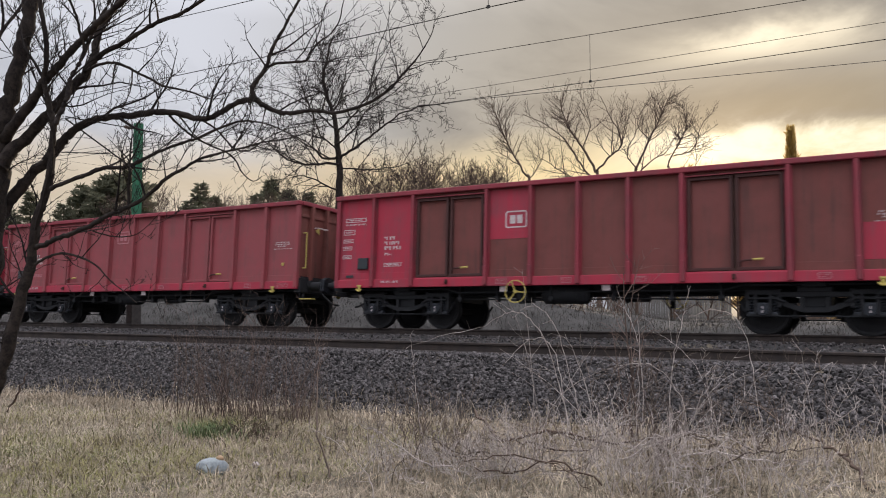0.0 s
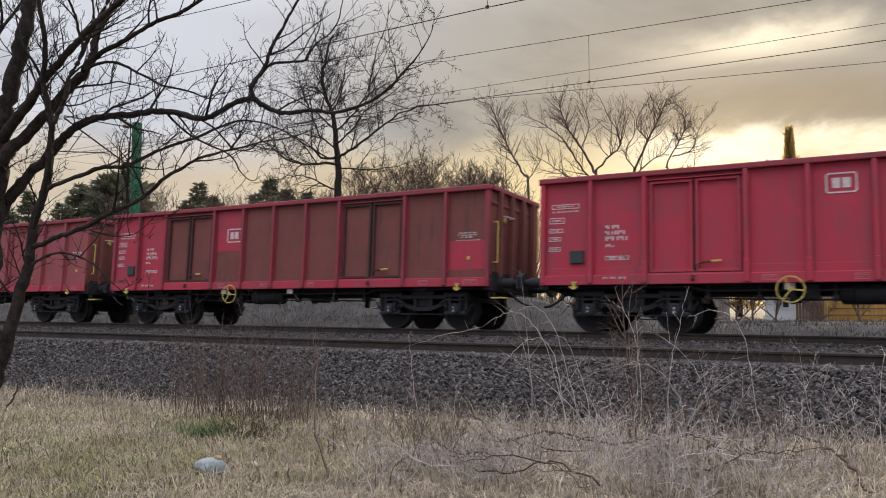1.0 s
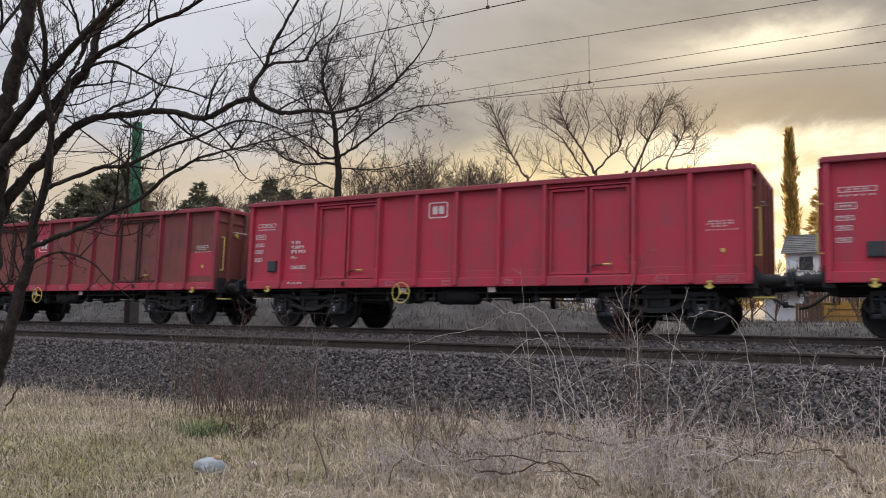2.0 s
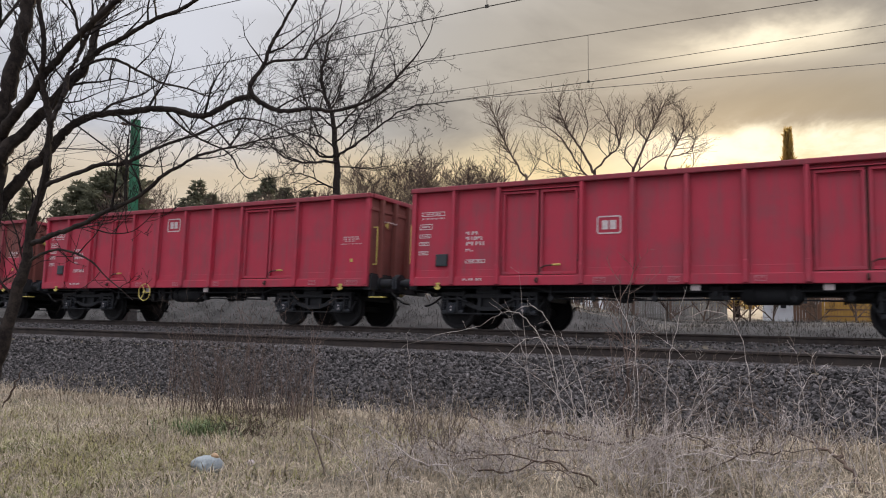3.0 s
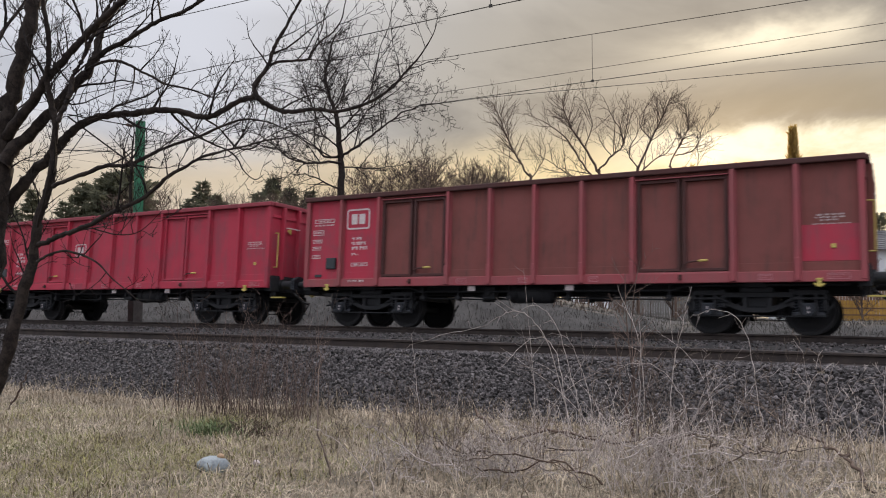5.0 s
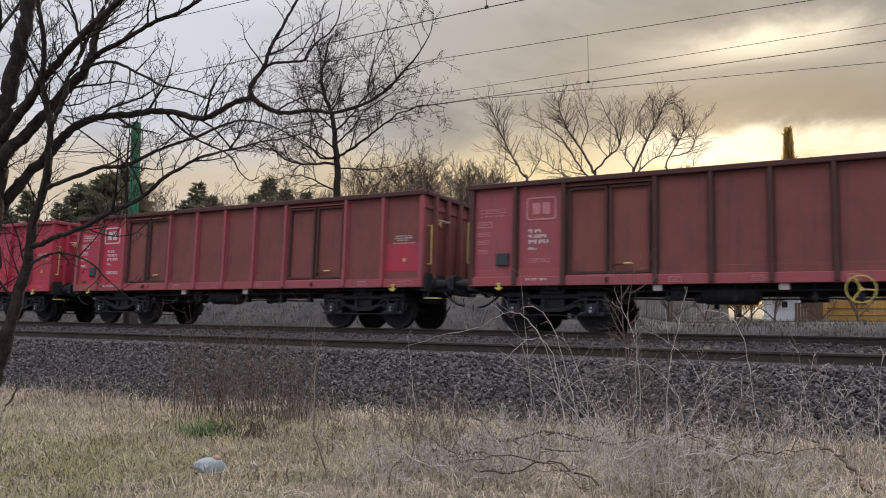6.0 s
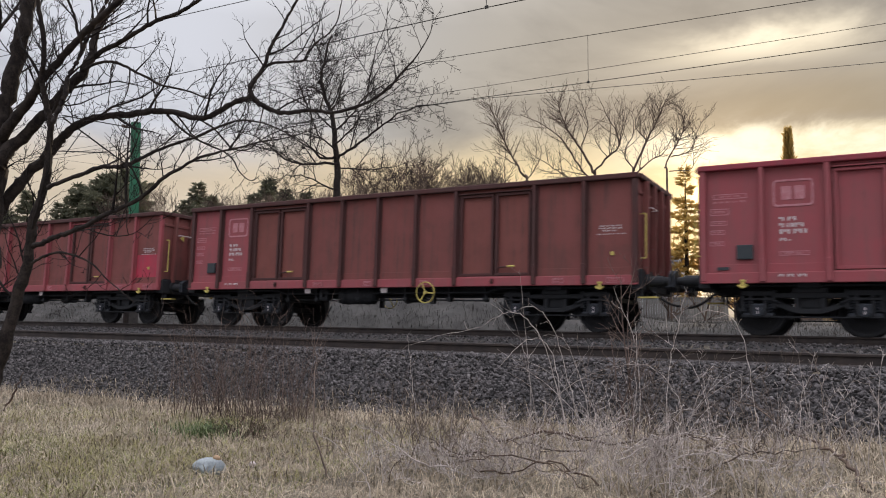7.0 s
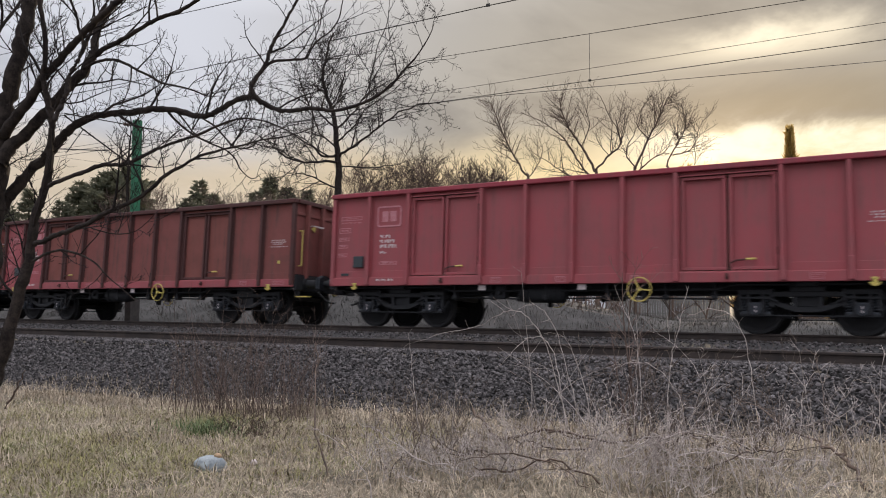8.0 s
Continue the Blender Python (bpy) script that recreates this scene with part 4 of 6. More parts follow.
def stone_cloud(rng, places, size):
    """Joined angular stones: one squashed, skewed lump at each place."""
    n = len(places)
    s = size * rng.uniform(0.55, 1.35, (n, 1, 1)) * rng.uniform(0.55, 1.15, (n, 1, 3))
    jit = rng.uniform(0.52, 1.35, (n, len(ICO_V), 1))
    q = rng.normal(size=(n, 4))
    q /= np.linalg.norm(q, axis=1, keepdims=True)
    w, x, y, z = q.T
    rot = np.stack([np.stack([1 - 2 * (y * y + z * z), 2 * (x * y - z * w), 2 * (x * z + y * w)], -1),
                    np.stack([2 * (x * y + z * w), 1 - 2 * (x * x + z * z), 2 * (y * z - x * w)], -1),
                    np.stack([2 * (x * z - y * w), 2 * (y * z + x * w), 1 - 2 * (x * x + y * y)], -1)], 1)
    v = np.einsum("nij,nkj->nki", rot, ICO_V[None] * jit * s) + places[:, None, :]
    f = ICO_F[None] + (np.arange(n) * len(ICO_V))[:, None, None]
    return v.reshape(-1, 3), f.reshape(-1, 3)


def ballast():
    rng = np.random.default_rng(4)
    bed = thing("ballast_stones", Matrix(), "loose dark grey crushed stones on the embankment", "ballast", kind="stuff")
    spots = []
    for x0, x1, y0, y1, n in ((-9, 3, 8.80, 10.60, 32000), (-20, -9, 8.80, 10.60, 21000), (-34, -20, 8.80, 10.6, 6000), (-30, 5, 10.60, 12.2, 2500), (-34, 6, 12.3, 16.4, 14000), (-34, 6, 16.4, 20.0, 3000), (-80, -34, 8.8, 16.0, 4500)):
        spots.append(np.stack([rng.uniform(x0, x1, n), rng.uniform(y0, y1, n)], 1))
    xy = np.concatenate(spots)
    z = np.array([land(x, y) for x, y in xy]) + 0.012 + rng.uniform(-0.01, 0.03, len(xy))
    v, f = stone_cloud(rng, np.column_stack([xy, z]), 0.0265)
    part("stones", mesh_of("stones", v, f, None), STONE, bed)
    # the nearest stones lie one by one
    protos = []
    for k in range(6):
        v, f = stone_cloud(rng, np.zeros((1, 3)), 0.033)
        protos.append(mesh_of("stone", v, f, None))
    for k in range(300):
        x, y = rng.uniform(-6.0, 0.2), 8.85 + 0.9 * rng.random() ** 1.3
        part("stone", protos[k % 6], STONE, bed, pose(x, y, land(x, y) + 0.04, *rng.uniform(0, 360, 3)))


ballast()


def blades(rng, spots, tall, lean=0.6, width=0.006, lie=0.0):
    """Joined grass blades: bent strips of two quads and a tip, at (x, y, z) spots."""
    n = len(spots)
    h = tall * rng.uniform(0.4, 1.25, n)
    a = rng.uniform(0, 2 * np.pi, n)
    d = np.stack([np.cos(a), np.sin(a), np.zeros(n)], 1)
    side = np.stack([-np.sin(a), np.cos(a), np.zeros(n)], 1)
    b = lean * rng.uniform(0.2, 1.3, n) + lie
    w = width * rng.uniform(0.6, 1.5, n)
    pts = []
    for k, ww in ((0.0, 1.0), (0.45, 0.8), (0.8, 0.5)):
        c = spots + d * (h * b * k * k)[:, None] + np.array([0, 0, 1.0]) * (h * k * (1 - 0.35 * np.minimum(b, 1.6) * k))[:, None]
        pts += [c - side * (w * ww)[:, None], c + side * (w * ww)[:, None]]
    tip = spots + d * (h * b)[:, None] + np.array([0, 0, 1.0]) * (h * (1 - 0.40 * np.minimum(b, 1.8)))[:, None]
    v = np.stack(pts + [tip], 1)
    base = (np.arange(n) * 7)[:, None]
    quads = np.concatenate([base + np.array([[0, 1, 3, 2]]), base + np.array([[2, 3, 5, 4]])])
    tris = base + np.array([[4, 5, 6]])
    return v.reshape(-1, 3), quads.tolist() + tris.tolist()


def sward(name, seed, zones, mat, label, tall, lean, width, height=land, clump=0.5):
    rng = np.random.default_rng(seed)
    xy = []
    for x0, x1, y0, y1, n in zones:
        p = np.stack([rng.uniform(x0, x1, n), rng.uniform(y0, y1, n)], 1)
        keep = np.array([noise.noise((x * 1.3, y * 1.3, seed)) + 0.5 * noise.noise((x * 4.1, y * 4.1, seed)) for x, y in p]) > rng.uniform(-0.9, clump, n)
        xy.append(p[keep])
    xy = np.concatenate(xy)
    spots = np.column_stack([xy, np.array([height(x, y) for x, y in xy]) - 0.01])
    v, f = blades(rng, spots, tall, lean, width)
    return tagged(new(name, mesh_of(name, v, f, mat)), label, "grass", kind="stuff")


sward("dry_grass", 11, ((-9, 2, 3.2, 9.1, 150000), (-24, -9, 3.8, 9.0, 90000), (2, 7, 5, 9, 5000)), STRAW, "short dry straw-coloured meadow grass", 0.095, 2.2, 0.0030)
sward("tall_dry_grass", 12, ((-14, 3, 7.9, 9.25, 9000), (-30, -14, 7.5, 9.1, 6000)), STRAW, "taller dry grass at the foot of the ballast", 0.22, 0.9, 0.0035)
sward("grass_tufts", 15, ((-13, 1, 3.6, 8.6, 22000),), STRAW, "ragged tufts of dead grass in the meadow", 0.17, 1.3, 0.0034, clump=-0.25)
sward("lush_grass", 16, ((-7.2, -6.8, 6.45, 6.9, 420), (-7.5, -6.3, 6.2, 7.2, 420)), LUSH, "dark green tuft of fresh grass", 0.20, 1.1, 0.0036, clump=0.1)
sward("green_grass", 13, ((-12.5, -4.2, 3.6, 7.9, 13000), (-9, -5.5, 3.6, 5.8, 6000), (-7.6, -6.9, 6.7, 7.4, 900)), GREEN, "patches of olive green grass among the dry meadow", 0.115, 1.4, 0.0036, clump=-0.05)
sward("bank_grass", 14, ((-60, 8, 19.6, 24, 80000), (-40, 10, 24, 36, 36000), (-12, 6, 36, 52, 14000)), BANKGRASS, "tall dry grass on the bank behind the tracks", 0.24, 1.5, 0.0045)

# ---- trees and shrubs ----
def sprout(rng, lines, pts, radii, depth, reach, count, spread=0.9, rise=0.25, first=0.15, shrink=0.55, flat=1.0, thin=0.45, least=0.0018, bend=0.14):
    """Side branches along a line, and theirs in turn."""
    pts = np.asarray(pts, float)
    n = len(pts)
    for c in range(count):
        t = first + (1 - first) * (c + rng.random()) / count
        i = min(int(t * (n - 1)), n - 2)
        k = t * (n - 1) - i
        at = pts[i] * (1 - k) + pts[i + 1] * k
        along = pts[i + 1] - pts[i]
        along /= np.linalg.norm(along) + 1e-9
        out = rng.normal(size=3)
        out[1] *= flat
        out -= along * out.dot(along)
        out /= np.linalg.norm(out) + 1e-9
        way = along * (1 - 0.5 * spread) + out * spread + np.array([0, 0, rise])
        way /= np.linalg.norm(way)
        length = reach * rng.uniform(0.45, 1.2) * (1.0 - 0.45 * t)
        r0 = max(min(radii[i] * 0.7, thin * length * 0.028), least)
        steps = 5 if depth > 0 else 4
        line, rr = [at], [r0]
        for s in range(steps):
            way = way + rng.normal(size=3) * bend + np.array([0, 0, rise * 0.25])
            way /= np.linalg.norm(way)
            line.append(line[-1] + way * length / steps)
            rr.append(max(r0 * (1 - 0.80 * (s + 1) / steps), least * 0.6))
        lines.append((line, rr))
        if depth > 0:
            sprout(rng, lines, line, rr, depth - 1, length * shrink, max(2, round(count * 0.62)) if count < 14 else 7, spread, rise, 0.15, shrink, flat, thin, least, bend)


def plant(name, m, trunk_lines, twig_lines, bark, twig, label, category="tree", sides=8, kind=""):
    t = thing(name, m, label, category, kind=kind)
    v, f = tubes(trunk_lines, sides)
    stem = part({"tree": "trunk", "shrub": "stem_growth"}.get(category, "limb"), mesh_of("trunk", v, f, None, True), bark, t)
    if category == "shrub":
        tagged(stem, kind="stuff")
    if twig_lines:
        v, f = tubes(twig_lines, 4)
        tagged(part("crown" if category == "tree" else "twig_growth", mesh_of("crown", v, f, None), twig, t), kind="stuff")
    return t


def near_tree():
    """The old tree beside the camera, its limbs placed to fit the camera's view. Its frame: x to the right across the
    view, y away, z up.
    """
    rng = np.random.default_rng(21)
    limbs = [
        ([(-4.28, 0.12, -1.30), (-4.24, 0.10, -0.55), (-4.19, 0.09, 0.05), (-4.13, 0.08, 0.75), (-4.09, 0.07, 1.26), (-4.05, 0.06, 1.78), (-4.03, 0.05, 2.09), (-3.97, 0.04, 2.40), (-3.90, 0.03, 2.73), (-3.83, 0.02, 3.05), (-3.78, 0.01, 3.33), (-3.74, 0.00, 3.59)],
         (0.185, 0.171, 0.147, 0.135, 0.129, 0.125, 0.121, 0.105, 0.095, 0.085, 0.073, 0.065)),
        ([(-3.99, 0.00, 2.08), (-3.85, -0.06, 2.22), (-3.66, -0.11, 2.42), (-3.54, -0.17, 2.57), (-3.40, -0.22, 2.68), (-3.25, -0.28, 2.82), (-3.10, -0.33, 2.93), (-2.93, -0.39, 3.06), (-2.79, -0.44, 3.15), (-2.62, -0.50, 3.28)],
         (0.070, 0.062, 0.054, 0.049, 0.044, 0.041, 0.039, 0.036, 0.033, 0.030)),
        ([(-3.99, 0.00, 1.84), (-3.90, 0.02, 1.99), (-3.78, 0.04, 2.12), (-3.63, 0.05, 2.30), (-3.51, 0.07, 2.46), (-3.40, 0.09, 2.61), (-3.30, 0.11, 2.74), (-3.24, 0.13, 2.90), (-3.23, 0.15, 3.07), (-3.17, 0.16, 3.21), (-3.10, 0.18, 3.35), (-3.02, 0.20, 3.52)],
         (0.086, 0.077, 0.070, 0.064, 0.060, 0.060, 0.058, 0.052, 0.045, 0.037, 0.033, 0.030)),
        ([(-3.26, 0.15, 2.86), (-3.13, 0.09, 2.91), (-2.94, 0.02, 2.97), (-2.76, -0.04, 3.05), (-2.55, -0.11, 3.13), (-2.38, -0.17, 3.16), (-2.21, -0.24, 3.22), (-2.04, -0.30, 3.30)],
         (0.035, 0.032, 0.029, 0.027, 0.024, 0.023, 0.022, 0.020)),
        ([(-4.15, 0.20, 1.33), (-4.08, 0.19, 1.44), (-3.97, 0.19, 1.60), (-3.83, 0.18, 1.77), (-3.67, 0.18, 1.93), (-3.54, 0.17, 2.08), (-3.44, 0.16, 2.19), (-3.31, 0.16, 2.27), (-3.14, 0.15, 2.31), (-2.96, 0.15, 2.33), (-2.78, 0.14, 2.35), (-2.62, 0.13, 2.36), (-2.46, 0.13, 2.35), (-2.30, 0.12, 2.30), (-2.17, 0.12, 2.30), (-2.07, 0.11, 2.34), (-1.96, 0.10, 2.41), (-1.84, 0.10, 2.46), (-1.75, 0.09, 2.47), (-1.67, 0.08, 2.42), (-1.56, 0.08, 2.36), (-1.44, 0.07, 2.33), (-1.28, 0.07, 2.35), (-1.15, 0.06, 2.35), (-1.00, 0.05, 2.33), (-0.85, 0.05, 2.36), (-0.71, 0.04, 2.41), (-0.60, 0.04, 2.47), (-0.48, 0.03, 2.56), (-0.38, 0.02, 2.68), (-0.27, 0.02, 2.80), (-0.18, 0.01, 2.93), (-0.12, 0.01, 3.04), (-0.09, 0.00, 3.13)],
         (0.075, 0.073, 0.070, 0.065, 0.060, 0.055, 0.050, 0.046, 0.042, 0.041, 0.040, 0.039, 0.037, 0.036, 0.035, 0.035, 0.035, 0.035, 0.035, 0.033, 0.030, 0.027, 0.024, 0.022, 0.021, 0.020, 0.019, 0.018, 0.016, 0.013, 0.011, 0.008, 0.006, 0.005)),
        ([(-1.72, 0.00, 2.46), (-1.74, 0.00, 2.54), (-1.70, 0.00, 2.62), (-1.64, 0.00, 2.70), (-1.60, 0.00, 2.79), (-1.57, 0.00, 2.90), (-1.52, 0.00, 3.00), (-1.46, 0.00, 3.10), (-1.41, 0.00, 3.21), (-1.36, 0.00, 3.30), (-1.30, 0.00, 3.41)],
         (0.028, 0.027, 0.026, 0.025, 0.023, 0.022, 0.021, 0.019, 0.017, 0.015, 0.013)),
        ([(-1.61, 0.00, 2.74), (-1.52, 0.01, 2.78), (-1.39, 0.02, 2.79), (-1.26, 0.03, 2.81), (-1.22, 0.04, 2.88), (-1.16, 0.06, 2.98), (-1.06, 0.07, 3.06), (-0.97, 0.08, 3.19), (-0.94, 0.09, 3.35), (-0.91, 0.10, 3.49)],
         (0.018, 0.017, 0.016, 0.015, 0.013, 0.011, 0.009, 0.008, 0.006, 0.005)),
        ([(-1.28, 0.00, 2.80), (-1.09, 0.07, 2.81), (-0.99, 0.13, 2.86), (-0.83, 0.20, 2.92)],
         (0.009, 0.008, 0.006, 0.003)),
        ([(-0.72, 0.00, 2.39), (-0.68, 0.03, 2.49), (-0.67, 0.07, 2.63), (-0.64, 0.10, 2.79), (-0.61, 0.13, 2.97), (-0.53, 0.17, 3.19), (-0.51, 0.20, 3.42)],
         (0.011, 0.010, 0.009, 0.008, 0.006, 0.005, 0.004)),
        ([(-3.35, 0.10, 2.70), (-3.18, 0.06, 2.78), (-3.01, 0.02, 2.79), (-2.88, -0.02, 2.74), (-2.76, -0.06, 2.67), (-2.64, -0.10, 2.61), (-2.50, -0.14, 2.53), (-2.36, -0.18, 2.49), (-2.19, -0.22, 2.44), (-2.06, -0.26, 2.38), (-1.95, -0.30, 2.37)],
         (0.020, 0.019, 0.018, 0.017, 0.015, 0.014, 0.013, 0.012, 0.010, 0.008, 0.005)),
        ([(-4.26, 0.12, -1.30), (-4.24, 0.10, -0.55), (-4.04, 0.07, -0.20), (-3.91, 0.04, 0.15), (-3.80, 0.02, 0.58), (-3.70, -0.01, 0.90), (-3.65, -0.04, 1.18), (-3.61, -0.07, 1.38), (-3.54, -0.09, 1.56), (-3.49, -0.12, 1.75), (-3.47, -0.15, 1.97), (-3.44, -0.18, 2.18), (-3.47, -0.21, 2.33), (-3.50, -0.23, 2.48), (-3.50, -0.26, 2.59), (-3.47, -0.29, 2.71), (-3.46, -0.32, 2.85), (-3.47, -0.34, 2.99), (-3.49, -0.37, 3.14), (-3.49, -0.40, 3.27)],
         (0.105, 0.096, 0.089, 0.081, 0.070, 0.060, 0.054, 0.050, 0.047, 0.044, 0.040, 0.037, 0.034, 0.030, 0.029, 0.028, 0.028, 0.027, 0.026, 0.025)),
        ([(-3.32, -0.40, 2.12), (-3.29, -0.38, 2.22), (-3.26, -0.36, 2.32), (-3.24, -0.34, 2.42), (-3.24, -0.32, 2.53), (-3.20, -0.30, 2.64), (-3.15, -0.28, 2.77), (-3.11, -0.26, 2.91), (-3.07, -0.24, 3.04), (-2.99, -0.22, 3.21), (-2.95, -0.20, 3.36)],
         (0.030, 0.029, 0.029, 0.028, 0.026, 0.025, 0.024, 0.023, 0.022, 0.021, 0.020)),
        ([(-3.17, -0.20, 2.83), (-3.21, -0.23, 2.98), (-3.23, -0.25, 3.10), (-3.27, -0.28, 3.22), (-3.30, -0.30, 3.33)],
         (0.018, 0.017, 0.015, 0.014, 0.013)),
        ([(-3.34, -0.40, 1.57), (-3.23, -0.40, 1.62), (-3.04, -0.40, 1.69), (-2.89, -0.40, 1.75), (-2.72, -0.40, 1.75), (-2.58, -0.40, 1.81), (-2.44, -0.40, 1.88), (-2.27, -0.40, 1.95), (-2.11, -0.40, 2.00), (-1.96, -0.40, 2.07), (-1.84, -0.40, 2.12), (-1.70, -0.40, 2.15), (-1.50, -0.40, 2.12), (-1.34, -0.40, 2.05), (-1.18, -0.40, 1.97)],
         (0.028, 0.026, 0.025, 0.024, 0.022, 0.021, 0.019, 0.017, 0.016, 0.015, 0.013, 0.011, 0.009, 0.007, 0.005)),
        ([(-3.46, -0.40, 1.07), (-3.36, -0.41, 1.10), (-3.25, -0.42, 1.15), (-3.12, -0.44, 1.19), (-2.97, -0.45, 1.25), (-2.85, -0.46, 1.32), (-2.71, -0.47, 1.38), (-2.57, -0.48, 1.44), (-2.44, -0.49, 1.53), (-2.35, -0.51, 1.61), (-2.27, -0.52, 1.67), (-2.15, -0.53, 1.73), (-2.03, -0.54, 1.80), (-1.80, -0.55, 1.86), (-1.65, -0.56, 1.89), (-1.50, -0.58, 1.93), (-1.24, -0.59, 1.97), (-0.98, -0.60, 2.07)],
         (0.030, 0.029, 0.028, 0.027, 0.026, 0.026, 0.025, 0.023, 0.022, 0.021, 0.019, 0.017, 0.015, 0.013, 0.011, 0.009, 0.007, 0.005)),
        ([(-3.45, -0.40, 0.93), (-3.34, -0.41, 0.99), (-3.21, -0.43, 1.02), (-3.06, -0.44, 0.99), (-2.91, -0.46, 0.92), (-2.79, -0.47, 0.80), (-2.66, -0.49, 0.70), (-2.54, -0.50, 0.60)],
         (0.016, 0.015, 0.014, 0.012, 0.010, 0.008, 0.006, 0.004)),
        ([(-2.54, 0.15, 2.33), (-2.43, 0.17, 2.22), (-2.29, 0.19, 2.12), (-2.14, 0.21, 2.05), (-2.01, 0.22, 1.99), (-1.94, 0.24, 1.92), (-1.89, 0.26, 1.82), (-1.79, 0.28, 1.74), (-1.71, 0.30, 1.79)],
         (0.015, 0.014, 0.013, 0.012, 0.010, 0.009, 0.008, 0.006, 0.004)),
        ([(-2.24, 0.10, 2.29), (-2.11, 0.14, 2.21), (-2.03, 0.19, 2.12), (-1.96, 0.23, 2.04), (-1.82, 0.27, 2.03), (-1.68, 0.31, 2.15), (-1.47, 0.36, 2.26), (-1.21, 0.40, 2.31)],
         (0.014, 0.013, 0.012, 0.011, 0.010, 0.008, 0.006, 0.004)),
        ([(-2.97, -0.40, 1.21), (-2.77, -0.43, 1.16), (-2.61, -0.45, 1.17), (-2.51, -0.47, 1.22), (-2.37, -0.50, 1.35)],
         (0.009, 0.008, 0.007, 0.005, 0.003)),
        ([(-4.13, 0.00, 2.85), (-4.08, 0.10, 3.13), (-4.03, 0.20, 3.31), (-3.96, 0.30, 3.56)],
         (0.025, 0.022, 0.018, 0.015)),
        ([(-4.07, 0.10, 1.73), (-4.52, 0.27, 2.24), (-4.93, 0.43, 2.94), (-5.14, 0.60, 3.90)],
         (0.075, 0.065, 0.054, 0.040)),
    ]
    main, twigs = [], []
    for pts, radii in limbs:
        line, rr = smooth_line(pts, radii, 5)
        # knotty bark: small bends and uneven girth
        line = [p + rng.normal(size=3) * 0.10 * r for p, r in zip(line, rr)]
        rr = [r * rng.uniform(0.66, 0.84) for r in rr]
        main.append((line, rr))
        size = sum(np.linalg.norm(np.array(a) - np.array(b)) for a, b in zip(pts, pts[1:]))
        sprout(rng, twigs, line, rr, 2, 0.80, max(6, round(size * 5.4)), 0.9, 0.34, 0.16, 0.52, 0.6, 0.62, 0.0028)
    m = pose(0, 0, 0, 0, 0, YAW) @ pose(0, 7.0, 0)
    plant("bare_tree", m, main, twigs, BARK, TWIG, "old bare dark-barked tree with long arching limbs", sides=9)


def wild_tree(name, x, y, z, height, seed, label, limbs=9, spread=1.0, bark=BARK, twig=TWIG, depth=2, lift=0.30, radius=0.16, low=0.25, reach=0.46, fine=7, lean=0.0, trunk=0.72, least=0.008, twig_reach=0.19):
    rng = np.random.default_rng(seed)
    pts, radii = [], []
    p, way = np.array([0.0, 0.0, -0.2]), np.array([lean, 0.0, 1.0])
    for i in range(9):
        pts.append(p.copy())
        radii.append(radius * (1 - 0.85 * i / 8))
        way = way + rng.normal(size=3) * np.array([0.10, 0.10, 0.02])
        way /= np.linalg.norm(way)
        p = p + way * height * trunk / 8
    main, twigs = [(pts, radii)], []
    first = []
    sprout(rng, first, pts, radii, 0, height * reach, limbs, spread, lift, low, 0.5, 1.0, 1.0, least)
    for line, rr in first:
        line, rr = smooth_line(line, rr, 3)
        main.append((line, rr))
        sprout(rng, twigs, line, rr, depth, height * twig_reach, fine, 0.95, lift, 0.12, 0.55, 1.0, 0.55, least)
    sprout(rng, twigs, pts, radii, depth, height * 0.16, 8, 0.9, lift, 0.5, 0.55, 1.0, 0.55, least)
    return plant(name, pose(x, y, z, 0, 0, rng.uniform(0, 360)), main, twigs, bark, twig, label)


def limb_tree(name, x, y, limbs, seed, label, bark, twig, reach, fine, depth=1, rise=0.30, least=0.010):
    """A bare tree from its limb lines (across, away, up); twigs grow along them."""
    rng = np.random.default_rng(seed)
    main, twigs = [], []
    for k, (pts, r) in enumerate(limbs):
        line, rr = smooth_line(pts, [0.62 * r * (1 - 0.80 * i / (len(pts) - 1)) for i in range(len(pts))], 4)
        line = [p + rng.normal(size=3) * 0.022 for p in line]
        main.append((line, rr))
        size = sum(np.linalg.norm(np.array(a) - np.array(b)) for a, b in zip(pts, pts[1:]))
        sprout(rng, twigs, line, rr, depth, reach, max(5, round(size * fine)), 0.85, rise, 0.55 if k == 0 else 0.12, 0.55, 1.0, 0.55, least, 0.08)
    return plant(name, pose(x, y, 0, 0, 0, YAW), main, twigs, bark, twig, label)


